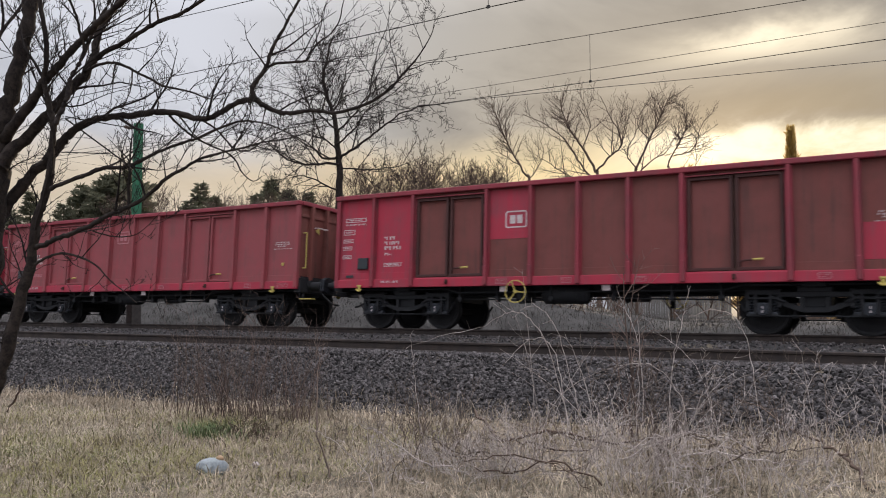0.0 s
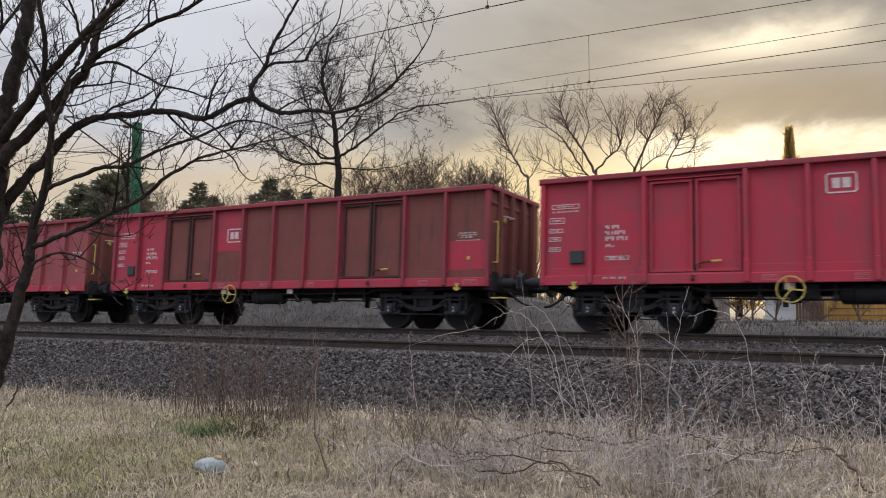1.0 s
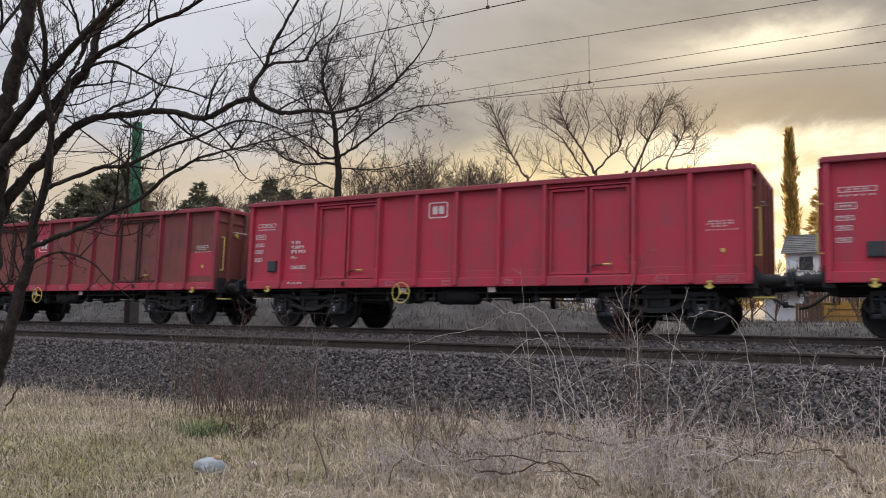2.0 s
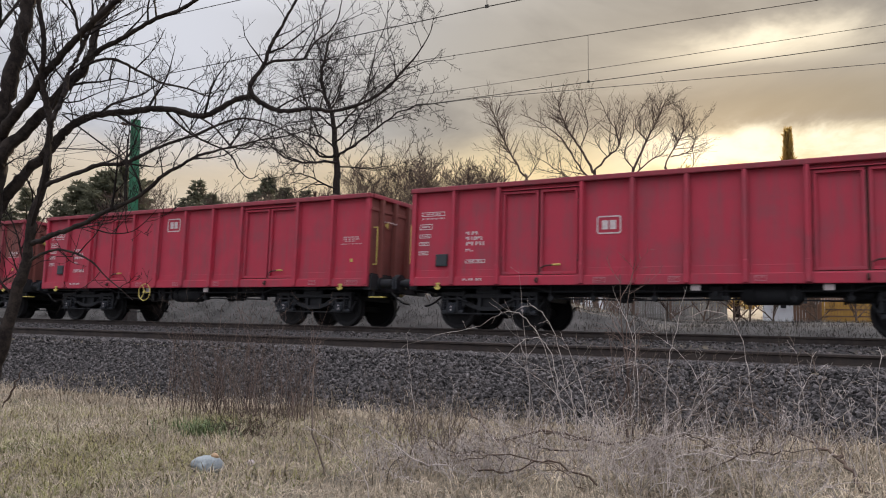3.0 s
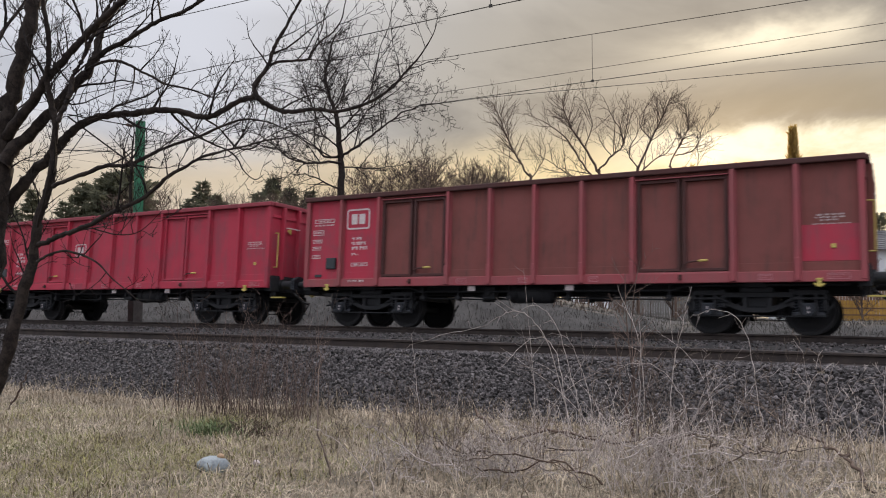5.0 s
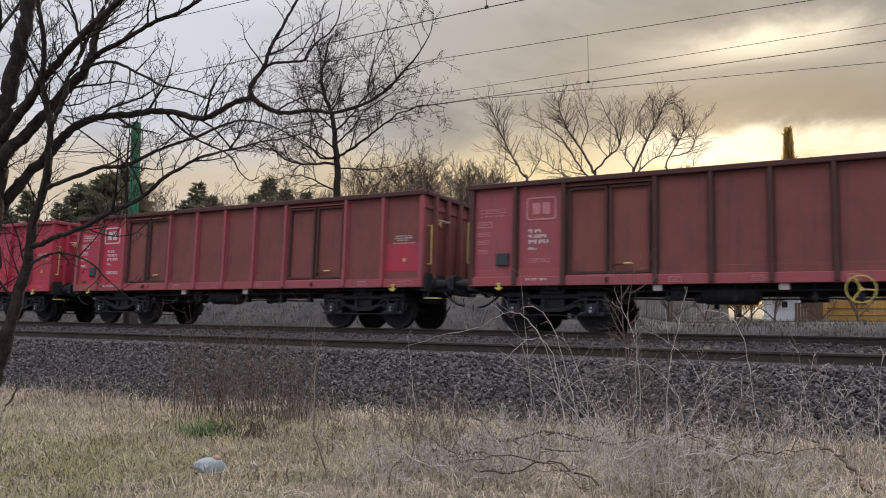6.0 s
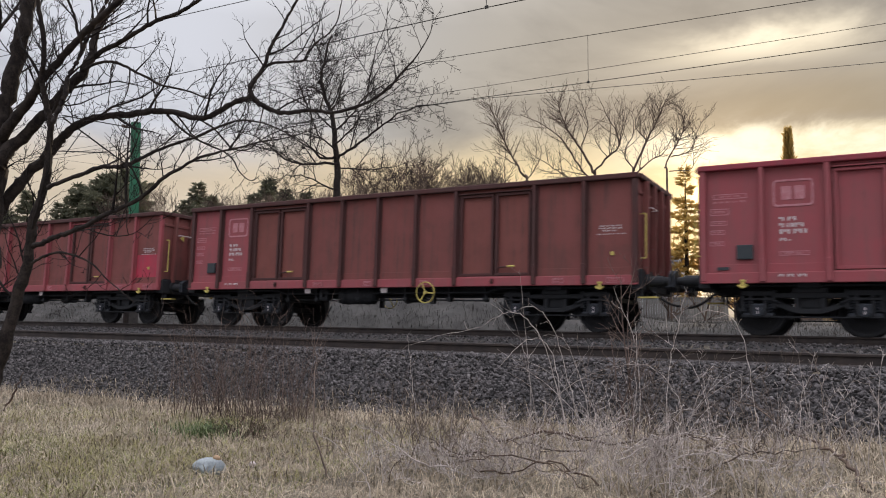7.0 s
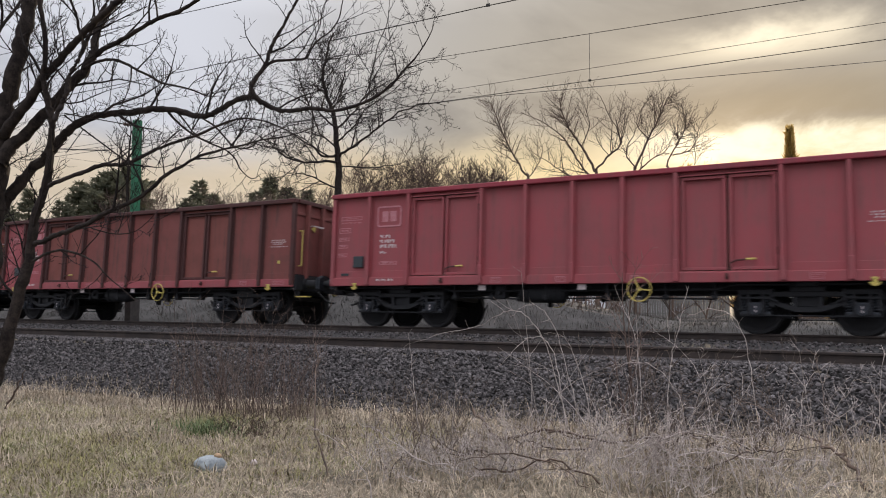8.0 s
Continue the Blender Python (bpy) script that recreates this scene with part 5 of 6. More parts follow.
SPREADING = [
    ([(0.08, 0.00, -0.02), (0.06, 0.03, 3.40), (0.01, 0.06, 5.37), (0.07, 0.09, 6.37), (-0.04, 0.12, 7.32), (-0.15, 0.15, 8.24), (-0.26, 0.18, 8.99), (-0.54, 0.21, 9.75), (-0.73, 0.24, 10.63), (-0.62, 0.27, 11.52), (-0.35, 0.30, 12.54)], 0.300),
    ([(0.07, -0.00, 6.99), (0.68, -0.25, 7.32), (1.42, -0.50, 7.80), (2.15, -0.75, 8.33), (2.89, -1.00, 8.73), (3.76, -1.25, 8.99), (4.75, -1.50, 8.84)], 0.100),
    ([(-0.15, 0.00, 8.07), (0.54, 0.25, 8.87), (1.15, 0.50, 9.76), (1.89, 0.75, 10.39), (2.63, 1.00, 10.77)], 0.080),
    ([(-0.26, -0.00, 8.99), (0.15, -0.27, 9.88), (0.39, -0.53, 10.89), (0.75, -0.80, 11.78)], 0.065),
    ([(0.07, 0.00, 6.57), (1.06, 0.45, 6.52), (2.04, 0.90, 6.68), (3.03, 1.35, 6.98), (3.82, 1.80, 7.63)], 0.060),
    ([(-0.00, -0.00, 6.74), (-0.67, -0.20, 6.69), (-1.41, -0.40, 6.61), (-2.15, -0.60, 6.86), (-2.86, -0.80, 7.40), (-3.53, -1.00, 7.80), (-4.15, -1.20, 7.85)], 0.100),
    ([(-0.06, 0.00, 6.99), (-0.63, 0.24, 6.99), (-1.13, 0.48, 7.41), (-1.68, 0.72, 7.78), (-2.30, 0.96, 8.16), (-3.17, 1.20, 8.31)], 0.100),
    ([(-0.15, -0.00, 8.24), (-0.70, -0.40, 8.74), (-1.33, -0.80, 9.12), (-2.08, -1.20, 9.49), (-2.70, -1.60, 9.67)], 0.075),
    ([(-0.54, 0.00, 9.75), (-0.97, 0.27, 10.13), (-1.59, 0.53, 10.38), (-2.22, 0.80, 10.68)], 0.055),
    ([(0.04, -0.00, 5.50), (-0.61, -0.20, 5.82), (-1.28, -0.40, 6.06), (-2.02, -0.60, 6.09), (-2.50, -0.80, 5.74)], 0.070),
    ([(-0.73, 0.00, 10.63), (-1.08, 0.20, 11.27), (-1.34, 0.40, 11.85)], 0.040),
    ([(-0.04, -0.00, 7.32), (-0.69, -0.60, 7.86), (-0.95, -1.20, 8.62), (-1.34, -1.80, 9.75), (-1.47, -2.40, 10.63)], 0.070),
    ([(-0.04, -0.00, 7.62), (0.67, -0.55, 8.07), (1.28, -1.10, 8.75), (2.27, -1.65, 9.26), (3.26, -2.20, 9.89)], 0.070),
]
FAN_WEST = [
    ([(-0.01, 0.00, -0.60), (-0.00, 0.08, 6.55), (-0.12, 0.16, 7.19), (-0.81, 0.24, 8.36), (-1.36, 0.32, 9.63), (-1.91, 0.40, 11.01)], 0.130),
    ([(-0.41, -0.00, 7.66), (-1.28, -0.30, 8.15), (-1.80, -0.60, 8.53)], 0.050),
    ([(-1.19, 0.00, 9.24), (-1.33, 0.25, 10.07), (-1.39, 0.50, 10.78)], 0.035),
    ([(-0.06, 0.00, 6.90), (0.52, 0.27, 7.72), (0.82, 0.53, 8.46), (0.70, 0.80, 9.19)], 0.050),
]
FAN_WIDE = [
    ([(0.05, 0.00, -0.60), (0.05, 0.08, 6.56), (-0.00, 0.17, 7.41), (-0.66, 0.25, 8.67), (-1.18, 0.33, 9.49), (-1.52, 0.42, 10.23), (-1.75, 0.50, 11.27)], 0.150),
    ([(-0.03, -0.00, 6.85), (-0.81, -0.20, 7.67), (-1.64, -0.40, 8.93), (-2.60, -0.60, 9.63), (-3.85, -0.80, 10.19)], 0.090),
    ([(-0.10, 0.00, 6.56), (-1.51, 0.27, 7.26), (-2.20, 0.53, 7.81), (-3.45, 0.80, 8.66)], 0.070),
    ([(-0.00, -0.00, 7.41), (0.79, -0.10, 8.18), (1.26, -0.20, 8.68), (1.15, -0.30, 9.35), (0.72, -0.40, 10.06), (0.18, -0.50, 11.18)], 0.090),
    ([(1.26, 0.00, 8.68), (1.57, 0.30, 9.80), (1.84, 0.60, 11.04)], 0.060),
    ([(-0.66, -0.00, 8.67), (-0.36, -0.30, 9.64), (-0.64, -0.60, 10.68), (-1.07, -0.90, 11.27)], 0.050),
    ([(0.73, 0.00, 8.15), (0.28, 0.40, 8.91), (0.17, 0.80, 9.65)], 0.040),
]
FAN_TALL = [
    ([(-0.13, -0.00, -0.60), (-0.10, -0.08, 6.57), (0.00, -0.16, 7.68), (0.69, -0.24, 9.10), (1.14, -0.32, 10.07), (1.56, -0.40, 11.05)], 0.140),
    ([(0.69, 0.00, 8.95), (0.18, 0.35, 9.92), (0.72, 0.70, 11.19)], 0.060),
    ([(0.00, -0.00, 7.45), (-0.57, -0.27, 8.33), (-0.12, -0.53, 9.36), (-0.34, -0.80, 10.24)], 0.060),
    ([(-0.03, 0.00, 7.21), (0.73, 0.27, 7.89), (1.76, 0.53, 8.57), (2.21, 0.80, 9.51)], 0.070),
    ([(1.14, 0.00, 10.07), (1.00, 0.15, 10.69), (1.19, 0.30, 11.34)], 0.030),
]
FAN_EAST = [
    ([(0.12, 0.00, -0.60), (0.05, 0.08, 6.87), (0.00, 0.16, 7.69), (0.54, 0.24, 8.78), (1.00, 0.32, 9.66), (0.87, 0.40, 10.93)], 0.100),
    ([(0.24, -0.00, 8.19), (0.97, -0.12, 8.34), (1.36, -0.25, 8.87), (1.55, -0.38, 9.58), (2.26, -0.50, 10.53)], 0.060),
    ([(0.12, 0.00, 7.45), (1.34, 0.17, 7.58), (1.47, 0.33, 8.58), (1.72, 0.50, 9.37)], 0.050),
]


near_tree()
limb_tree("bare_tree", -20.86, 27.25, SPREADING, 5, "spreading bare tree with dark crown behind the tracks", BARK, TWIG, 2.3, 3.4, 2, 0.10, 0.010)
limb_tree("fan_tree", -16.04, 36.90, FAN_WEST, 61, "bare fan-shaped tree glowing before the sunset", BUSHTWIG, BUSHTWIG, 2.0, 4.2, 1, 0.22, 0.0085)
limb_tree("fan_tree", -13.04, 38.61, FAN_WIDE, 62, "bare fan-shaped tree glowing before the sunset", BUSHTWIG, BUSHTWIG, 2.0, 4.2, 1, 0.22, 0.0085)
limb_tree("fan_tree", -11.23, 39.64, FAN_TALL, 63, "bare fan-shaped tree glowing before the sunset", BUSHTWIG, BUSHTWIG, 2.0, 4.2, 1, 0.22, 0.0085)
limb_tree("fan_tree", -9.79, 40.46, FAN_EAST, 64, "bare fan-shaped tree glowing before the sunset", BUSHTWIG, BUSHTWIG, 2.0, 4.2, 1, 0.22, 0.0085)
for i, (x, y, h) in enumerate(((-21.5, 34, 9.6), (-19.6, 38, 10.2), (-18.3, 35, 8.6), (-24.5, 36, 9.6), (-27.5, 38, 9.6), (-31, 36, 9.0), (-34.5, 38, 9.2), (-17.3, 40, 9.2), (-38, 36, 8.8), (-29.0, 31, 8.0), (-16.2, 42, 9.4), (-23, 41, 9.8), (-41, 40, 9.6), (-20.3, 36, 9.8), (-22.4, 37, 10.2), (-23.6, 34, 9.4), (-25.5, 38, 10.0), (-21, 40, 10.5), (-26.8, 35, 9.0), (-25.5, 38.4, 10.3), (-23.3, 37.4, 10.7), (-23.4, 39.6, 10.8), (-21.4, 38.5, 10.4), (-20.9, 39.9, 10.3), (-20.6, 41.2, 9.9), (-18.7, 40.0, 9.5), (-26.0, 37.0, 10.1), (-30.6, 37.8, 8.9), (-35.9, 37.1, 8.5), (-41.6, 36.1, 10.2), (-41.0, 34.2, 9.2), (-38.4, 38.0, 9.6))):
    wild_tree("scrub_tree", x, y, -0.2, h, 50 + i, "slender bare tree in a thicket behind the tracks", 14, 0.7, BUSHTWIG, BUSHTWIG, 1, 0.35, 0.10, 0.12, 0.38, 10, least=0.014)


def conifer(x, y, z, height, width, seed, label, cypress=False, form="spruce", warm=False):
    """A trunk with drooping tiers of needle sprays, an uneven outline and gaps."""
    rng = np.random.default_rng(seed)
    t = thing("conifer", pose(x, y, z), label, "tree")
    v, f = tubes([([(0, 0, -0.2), (0, 0, height * 0.5), (0, 0, height * 0.97)], (height * 0.018, height * 0.012, 0.02))], 8)
    part("trunk", mesh_of("trunk", v, f, None, True), BARK, t)
    if cypress:
        n = 4200
        k = rng.random(n) ** 0.8
        zz = height * (0.04 + 0.96 * k)
        a = rng.uniform(0, 2 * np.pi, n)
        lump = (0.75 + 0.30 * np.sin(a * 3 + zz * 1.6 + seed)) * rng.uniform(0.6, 1.25, n)
        r = width * 0.5 * np.minimum(1.0, (1 - k) * 3.2 + 0.12) ** 0.8 * lump * np.sqrt(rng.uniform(0.15, 1.0, n)) + 0.03
        base = np.stack([np.cos(a) * r, np.sin(a) * r, zz], 1)
        out = np.stack([np.cos(a) * 0.5, np.sin(a) * 0.5, 1.0 + rng.normal(size=n) * 0.3], 1)
        size = 0.024 * height * rng.uniform(0.6, 1.5, n)
    else:
        # whorls of boughs, each a drooping spray of needles that lifts at its tip
        base, out = [], []
        z = height * 0.10
        while z < height * 0.985:
            k = z / height
            env = (1 - k) ** 0.85 if form == "spruce" else min(1.0, (1 - k) * 1.9) ** 0.8
            # warm crowns get fewer boughs, so they look brighter against the sun
            for j in range(rng.integers(3, 6) if warm else rng.integers(7, 12)):
                a = rng.uniform(0, 2 * math.pi)
                reach = width * 0.68 * env * rng.uniform(0.45, 1.15) + 0.15
                m = max(5, int(reach * 26))
                q = rng.random(m) ** 0.7
                drop = -0.34 * q + 0.22 * q * q if k < 0.8 else 0.35 * q
                fan = rng.normal(size=m) * 0.16 * reach * (1 - 0.6 * q)
                base.append(np.stack([math.cos(a) * reach * q - math.sin(a) * fan, math.sin(a) * reach * q + math.cos(a) * fan,
                                      z + drop * reach + rng.normal(size=m) * 0.06], 1))
                out.append(np.stack([math.cos(a) + rng.normal(size=m) * 0.5, math.sin(a) + rng.normal(size=m) * 0.5, 0.25 + rng.normal(size=m) * 0.4], 1))
            z += height * rng.uniform(0.020, 0.034)
        base, out = np.concatenate(base), np.concatenate(out)
        n = len(base)
        size = 0.038 * height * rng.uniform(0.5, 1.3, n)
    out /= np.linalg.norm(out, axis=1, keepdims=True)
    side = np.cross(out, rng.normal(size=(n, 3)))
    side /= np.linalg.norm(side, axis=1, keepdims=True)
    tip = base + out * size[:, None]
    p1, p2 = base + side * (size * 0.20)[:, None], base - side * (size * 0.20)[:, None]
    low = base + np.array([0, 0, -0.12]) * size[:, None] + out * (size * 0.3)[:, None]
    v = np.stack([p1, p2, tip, low], 1).reshape(-1, 3)
    b = (np.arange(n) * 4)[:, None]
    f = np.concatenate([b + np.array([[0, 2, 3]]), b + np.array([[1, 3, 2]]), b + np.array([[0, 3, 1]])])
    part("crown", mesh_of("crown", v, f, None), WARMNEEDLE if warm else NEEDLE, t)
    return t


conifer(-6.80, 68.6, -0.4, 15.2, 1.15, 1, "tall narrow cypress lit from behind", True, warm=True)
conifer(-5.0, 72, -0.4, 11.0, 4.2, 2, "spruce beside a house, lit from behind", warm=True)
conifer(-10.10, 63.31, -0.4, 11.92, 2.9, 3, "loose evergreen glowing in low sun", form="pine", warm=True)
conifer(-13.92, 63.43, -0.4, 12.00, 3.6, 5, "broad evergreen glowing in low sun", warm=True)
conifer(-0.9, 66.2, -0.4, 7.8, 4.4, 4, "round dark evergreen behind a fence")
for i, (x, y, h, w) in enumerate(((-76.5, 48.5, 12.6, 5.0), (-76.3, 46.3, 10.6, 6.0), (-72.1, 51.0, 13.4, 5.5), (-67.2, 49.2, 12.1, 6.0), (-69.5, 52.5, 14.3, 8.0), (-69.7, 54.7, 15.4, 8.0), (-65.1, 52.7, 13.1, 7.0), (-62.9, 58.5, 13.9, 5.5), (-60.9, 55.1, 11.6, 7.0), (-60.1, 57.8, 12.1, 7.0), (-55.1, 60.7, 14.0, 5.5), (-54.9, 58.5, 12.0, 7.0), (-52.2, 60.0, 12.5, 6.5), (-81.1, 45.8, 12.7, 8.0), (-69.9, 47.7, 10.9, 6.0), (-51.7, 62.6, 12.5, 6.0))):
    conifer(x, y, -0.4, h, w, 70 + i, "dark spruce in a far row of trees", form="pine" if w > 7 else "spruce")
for i, (x, y, h) in enumerate(((-61, 52, 12.6), (-56, 54, 12.6), (-46, 50, 11.4), (-42, 52, 11.6), (-69, 54, 13.4), (-88, 56, 14), (-51, 49, 11.2), (-38, 50, 11), (-34, 52, 11), (-64, 50, 12), (-48, 54, 12))):
    wild_tree("bare_tree", x, y, -0.4, h, 150 + i, "bare brown tree in a far row", 13, 0.8, BUSHTWIG, BUSHTWIG, 1, 0.3, 0.12, 0.15, 0.40, 9, least=0.02)


def thicket(name, x, y, count, spread, tall, seed, twig, label, lean=(0.0, 0.0), arch=0.3, thick=0.006, side=6):
    """A many-stemmed bare shrub."""
    rng = np.random.default_rng(seed)
    stems, twigs = [], []
    for i in range(count):
        bx, by = rng.normal(size=2) * spread * np.array([1.0, 0.5])
        way = np.array([lean[0] + rng.normal() * 0.22, lean[1] + rng.normal() * 0.16, 1.0])
        way /= np.linalg.norm(way)
        h = tall * rng.uniform(0.45, 1.15)
        line, rr = [np.array([bx, by, land(x + bx, y + by) - 0.03])], [thick * rng.uniform(0.7, 1.3)]
        sag = rng.normal() * arch
        for s in range(7):
            way = way + np.array([sag * 0.16, rng.normal() * 0.05, -abs(sag) * 0.14]) + rng.normal(size=3) * 0.06
            way /= np.linalg.norm(way)
            line.append(line[-1] + way * h / 7)
            rr.append(rr[0] * (1 - 0.8 * (s + 1) / 7))
        stems.append((line, rr))
        sprout(rng, twigs, line, rr, 1 if side > 4 else 0, h * 0.30, side, 0.85, 0.2, 0.25, 0.5, 1.0, 0.5, 0.0024)
    return plant(name, pose(x, y, 0), stems, twigs, twig, twig, label, "shrub", 4)


thicket("bare_shrub", -7.7, 7.75, 100, 0.50, 1.60, 301, REDTWIG, "dense clump of thin reddish bare stems", thick=0.0050, side=4, arch=0.10)
thicket("bare_shrub", -6.9, 7.9, 44, 0.32, 1.35, 302, REDTWIG, "thin reddish bare stems beside the ballast", thick=0.0045, side=4, arch=0.12)
thicket("bare_shrub", -9.2, 7.9, 12, 0.5, 0.95, 303, BUSHTWIG, "few thin bare stems in dry grass", side=3, arch=0.1)
thicket("bare_shrub", -2.40, 8.2, 5, 0.12, 1.95, 304, REDTWIG, "tall bare stems with reddish bark", thick=0.012, side=9, arch=0.06)
thicket("bare_shrub", -3.1, 7.9, 7, 0.30, 1.7, 305, GREYTWIG, "pale arching dry brambles", lean=(-0.15, 0.0), arch=0.80, thick=0.0048, side=3)
thicket("bare_shrub", -2.2, 7.6, 9, 0.50, 1.5, 312, GREYTWIG, "pale dry brambles bent over the ballast", lean=(0.05, 0.1), arch=0.80, thick=0.0045, side=4)
thicket("bare_shrub", -1.5, 7.3, 40, 0.50, 1.1, 306, TANTWIG, "tangled brown bare shrub", arch=0.5, side=6, thick=0.0045)
thicket("bare_shrub", -2.7, 6.3, 100, 0.65, 0.58, 307, GREYTWIG, "low tangle of bleached grey twigs", arch=1.1, side=5, thick=0.0042)
thicket("bare_shrub", -1.4, 6.1, 80, 0.55, 0.70, 308, GREYTWIG, "low tangle of bare grey twigs", arch=0.9, side=6, thick=0.004)
thicket("bare_shrub", -0.5, 7.3, 26, 0.45, 0.95, 309, GREYTWIG, "sparse pale bare shrub", arch=0.5, side=5, thick=0.0045)
thicket("bare_shrub", -3.9, 6.6, 34, 0.50, 0.75, 310, TANTWIG, "sparse tangle of brown twigs", arch=0.7, side=6, thick=0.004)
thicket("bare_shrub", -4.7, 7.6, 20, 0.40, 0.9, 311, TANTWIG, "few bare stems in dry grass", arch=0.25, side=4, thick=0.004)


def fallen_branch(pts, radii, seed, mat, label, twigs_n=7, reach=0.35):
    rng = np.random.default_rng(seed)
    line, rr = smooth_line([(x, y, land(x, y) + h) for x, y, h in pts], radii, 5)
    line = [p + rng.normal(size=3) * 0.014 for p in line]
    twigs = []
    sprout(rng, twigs, line, rr, 1, reach, twigs_n, 0.9, 0.15, 0.2, 0.5, 1.0, 0.5)
    plant("fallen_branch", Matrix(), [(line, rr)], twigs, mat, mat, label, "branch", 7)


def cane(pts, seed):
    """One long dry bramble cane that rises from the brush and arches over."""
    rng = np.random.default_rng(seed)
    x, y, _ = pts[0]
    pts = [(x, y, land(x, y) - 0.03)] + pts
    line, rr = smooth_line(pts, [0.0062 * (1 - 0.72 * i / (len(pts) - 1)) for i in range(len(pts))], 5)
    line = [p + rng.normal(size=3) * 0.006 for p in line]
    twigs = []
    sprout(rng, twigs, line, rr, 0, 0.22, 8, 0.9, 0.1, 0.3, 0.5, 1.0, 0.5, 0.0022)
    plant("bramble_cane", Matrix(), [(line, rr)], twigs, GREYTWIG, GREYTWIG, "long thin bleached bramble cane arching over the ballast", "branch", 5)


CANES = [
    [(-2.81, 7.49, -0.72), (-2.90, 7.44, -0.33), (-3.02, 7.37, 0.16), (-3.17, 7.29, 0.44), (-3.33, 7.20, 0.51), (-3.44, 7.13, 0.47), (-3.61, 7.04, 0.35), (-3.90, 6.87, 0.29), (-4.26, 6.66, 0.14)],
    [(-2.74, 7.64, -0.79), (-2.83, 7.60, -0.28), (-2.96, 7.52, 0.27), (-3.11, 7.44, 0.53), (-3.25, 7.35, 0.56), (-3.36, 7.29, 0.45)],
    [(-2.78, 7.28, -0.63), (-2.85, 7.24, -0.03), (-2.93, 7.19, 0.21), (-3.05, 7.13, 0.26), (-3.18, 7.05, 0.17), (-3.35, 6.95, -0.04)],
    [(-2.58, 7.51, -0.81), (-2.65, 7.47, -0.26), (-2.76, 7.41, 0.11), (-2.85, 7.35, 0.27), (-3.00, 7.27, 0.29)],
    [(-2.17, 7.74, -0.86), (-2.18, 7.73, -0.26), (-2.21, 7.72, 0.24), (-2.32, 7.66, 0.54), (-2.39, 7.61, 0.77)],
    [(-1.95, 7.87, -0.42), (-1.91, 7.89, 0.02), (-1.86, 7.92, 0.24), (-1.81, 7.95, 0.52), (-1.75, 7.98, 0.77)],
    [(-2.27, 7.80, -0.66), (-2.23, 7.82, -0.10), (-2.23, 7.82, 0.46)],
    [(-0.81, 8.06, -0.73), (-0.77, 8.08, -0.47), (-0.75, 8.09, -0.24), (-0.66, 8.14, -0.06), (-0.51, 8.22, 0.05)],
    [(-1.16, 8.32, -0.69), (-1.22, 8.28, -0.25), (-1.28, 8.25, 0.24), (-1.40, 8.18, 0.49), (-1.60, 8.07, 0.53), (-1.77, 7.97, 0.45)],
    [(-1.67, 7.56, -0.78), (-1.76, 7.52, -0.27), (-1.94, 7.41, -0.01), (-2.12, 7.31, 0.05), (-2.28, 7.22, -0.03)],
    [(-4.04, 6.67, -0.87), (-4.09, 6.64, -0.43), (-4.13, 6.62, 0.01), (-4.16, 6.61, 0.29)],
    [(-3.21, 4.62, -0.74), (-3.26, 4.59, -0.58), (-3.40, 4.51, -0.42), (-3.52, 4.44, -0.32), (-3.61, 4.39, -0.26)],
]
for k, line in enumerate(CANES):
    cane(line, 700 + k)
fallen_branch([(-3.9, 7.5, 0.30), (-3.4, 7.1, 0.12), (-2.8, 7.05, 0.22), (-2.2, 6.9, 0.16), (-1.6, 7.2, 0.26)], (0.014, 0.013, 0.012, 0.010, 0.005), 401, BUSHTWIG, "dark dead branch lying among shrubs", 9)
for k in range(16):
    pick = random.Random(500 + k)
    x, y, a, n = pick.uniform(-3.3, -0.7), pick.uniform(5.6, 7.4), pick.uniform(-0.5, 0.5), pick.uniform(0.5, 1.3)
    way = (math.cos(a), math.sin(a)) if pick.random() < 0.5 else (-math.cos(a), math.sin(a))
    fallen_branch([(x + way[0] * n * s / 3, y + way[1] * n * s / 3, 0.04 + pick.uniform(0.0, 0.18) + 0.10 * s * pick.random()) for s in range(4)],
                  (0.009, 0.008, 0.006, 0.003), 520 + k, (TANTWIG, GREYTWIG, BUSHTWIG)[k % 3], "crooked dead branch in the brush pile", 7, 0.35)
thicket("bare_shrub", -3.3, 6.0, 90, 0.50, 0.46, 314, GREYTWIG, "dense low heap of bleached grey twigs", arch=1.2, side=6, thick=0.0042)
thicket("bare_shrub", -7.4, 7.6, 40, 0.45, 1.0, 315, TANTWIG, "straw-coloured dry stems in a clump", arch=0.2, side=3, thick=0.0045)
thicket("dead_weeds", -6.35, 6.75, 60, 0.22, 0.35, 313, BUSHTWIG, "matted dark dead weeds", arch=1.1, side=6, thick=0.003)
for x, y, h in ((-6.7, 46, 4.6), (-5.7, 48, 4.3), (-7.7, 47, 4.8), (-3.6, 49, 3.9), (-1.6, 48, 4.1), (-9.2, 46, 4.4), (0.6, 49, 4.0), (-11.0, 45, 4.2)):
    wild_tree("garden_bush", x, y, -0.4, h, round(900 + x * 10), "bare tangled bush in a garden", 12, 0.85, BUSHTWIG, BUSHTWIG, 1, 0.30, 0.06, 0.05, 0.5, 10, least=0.013)
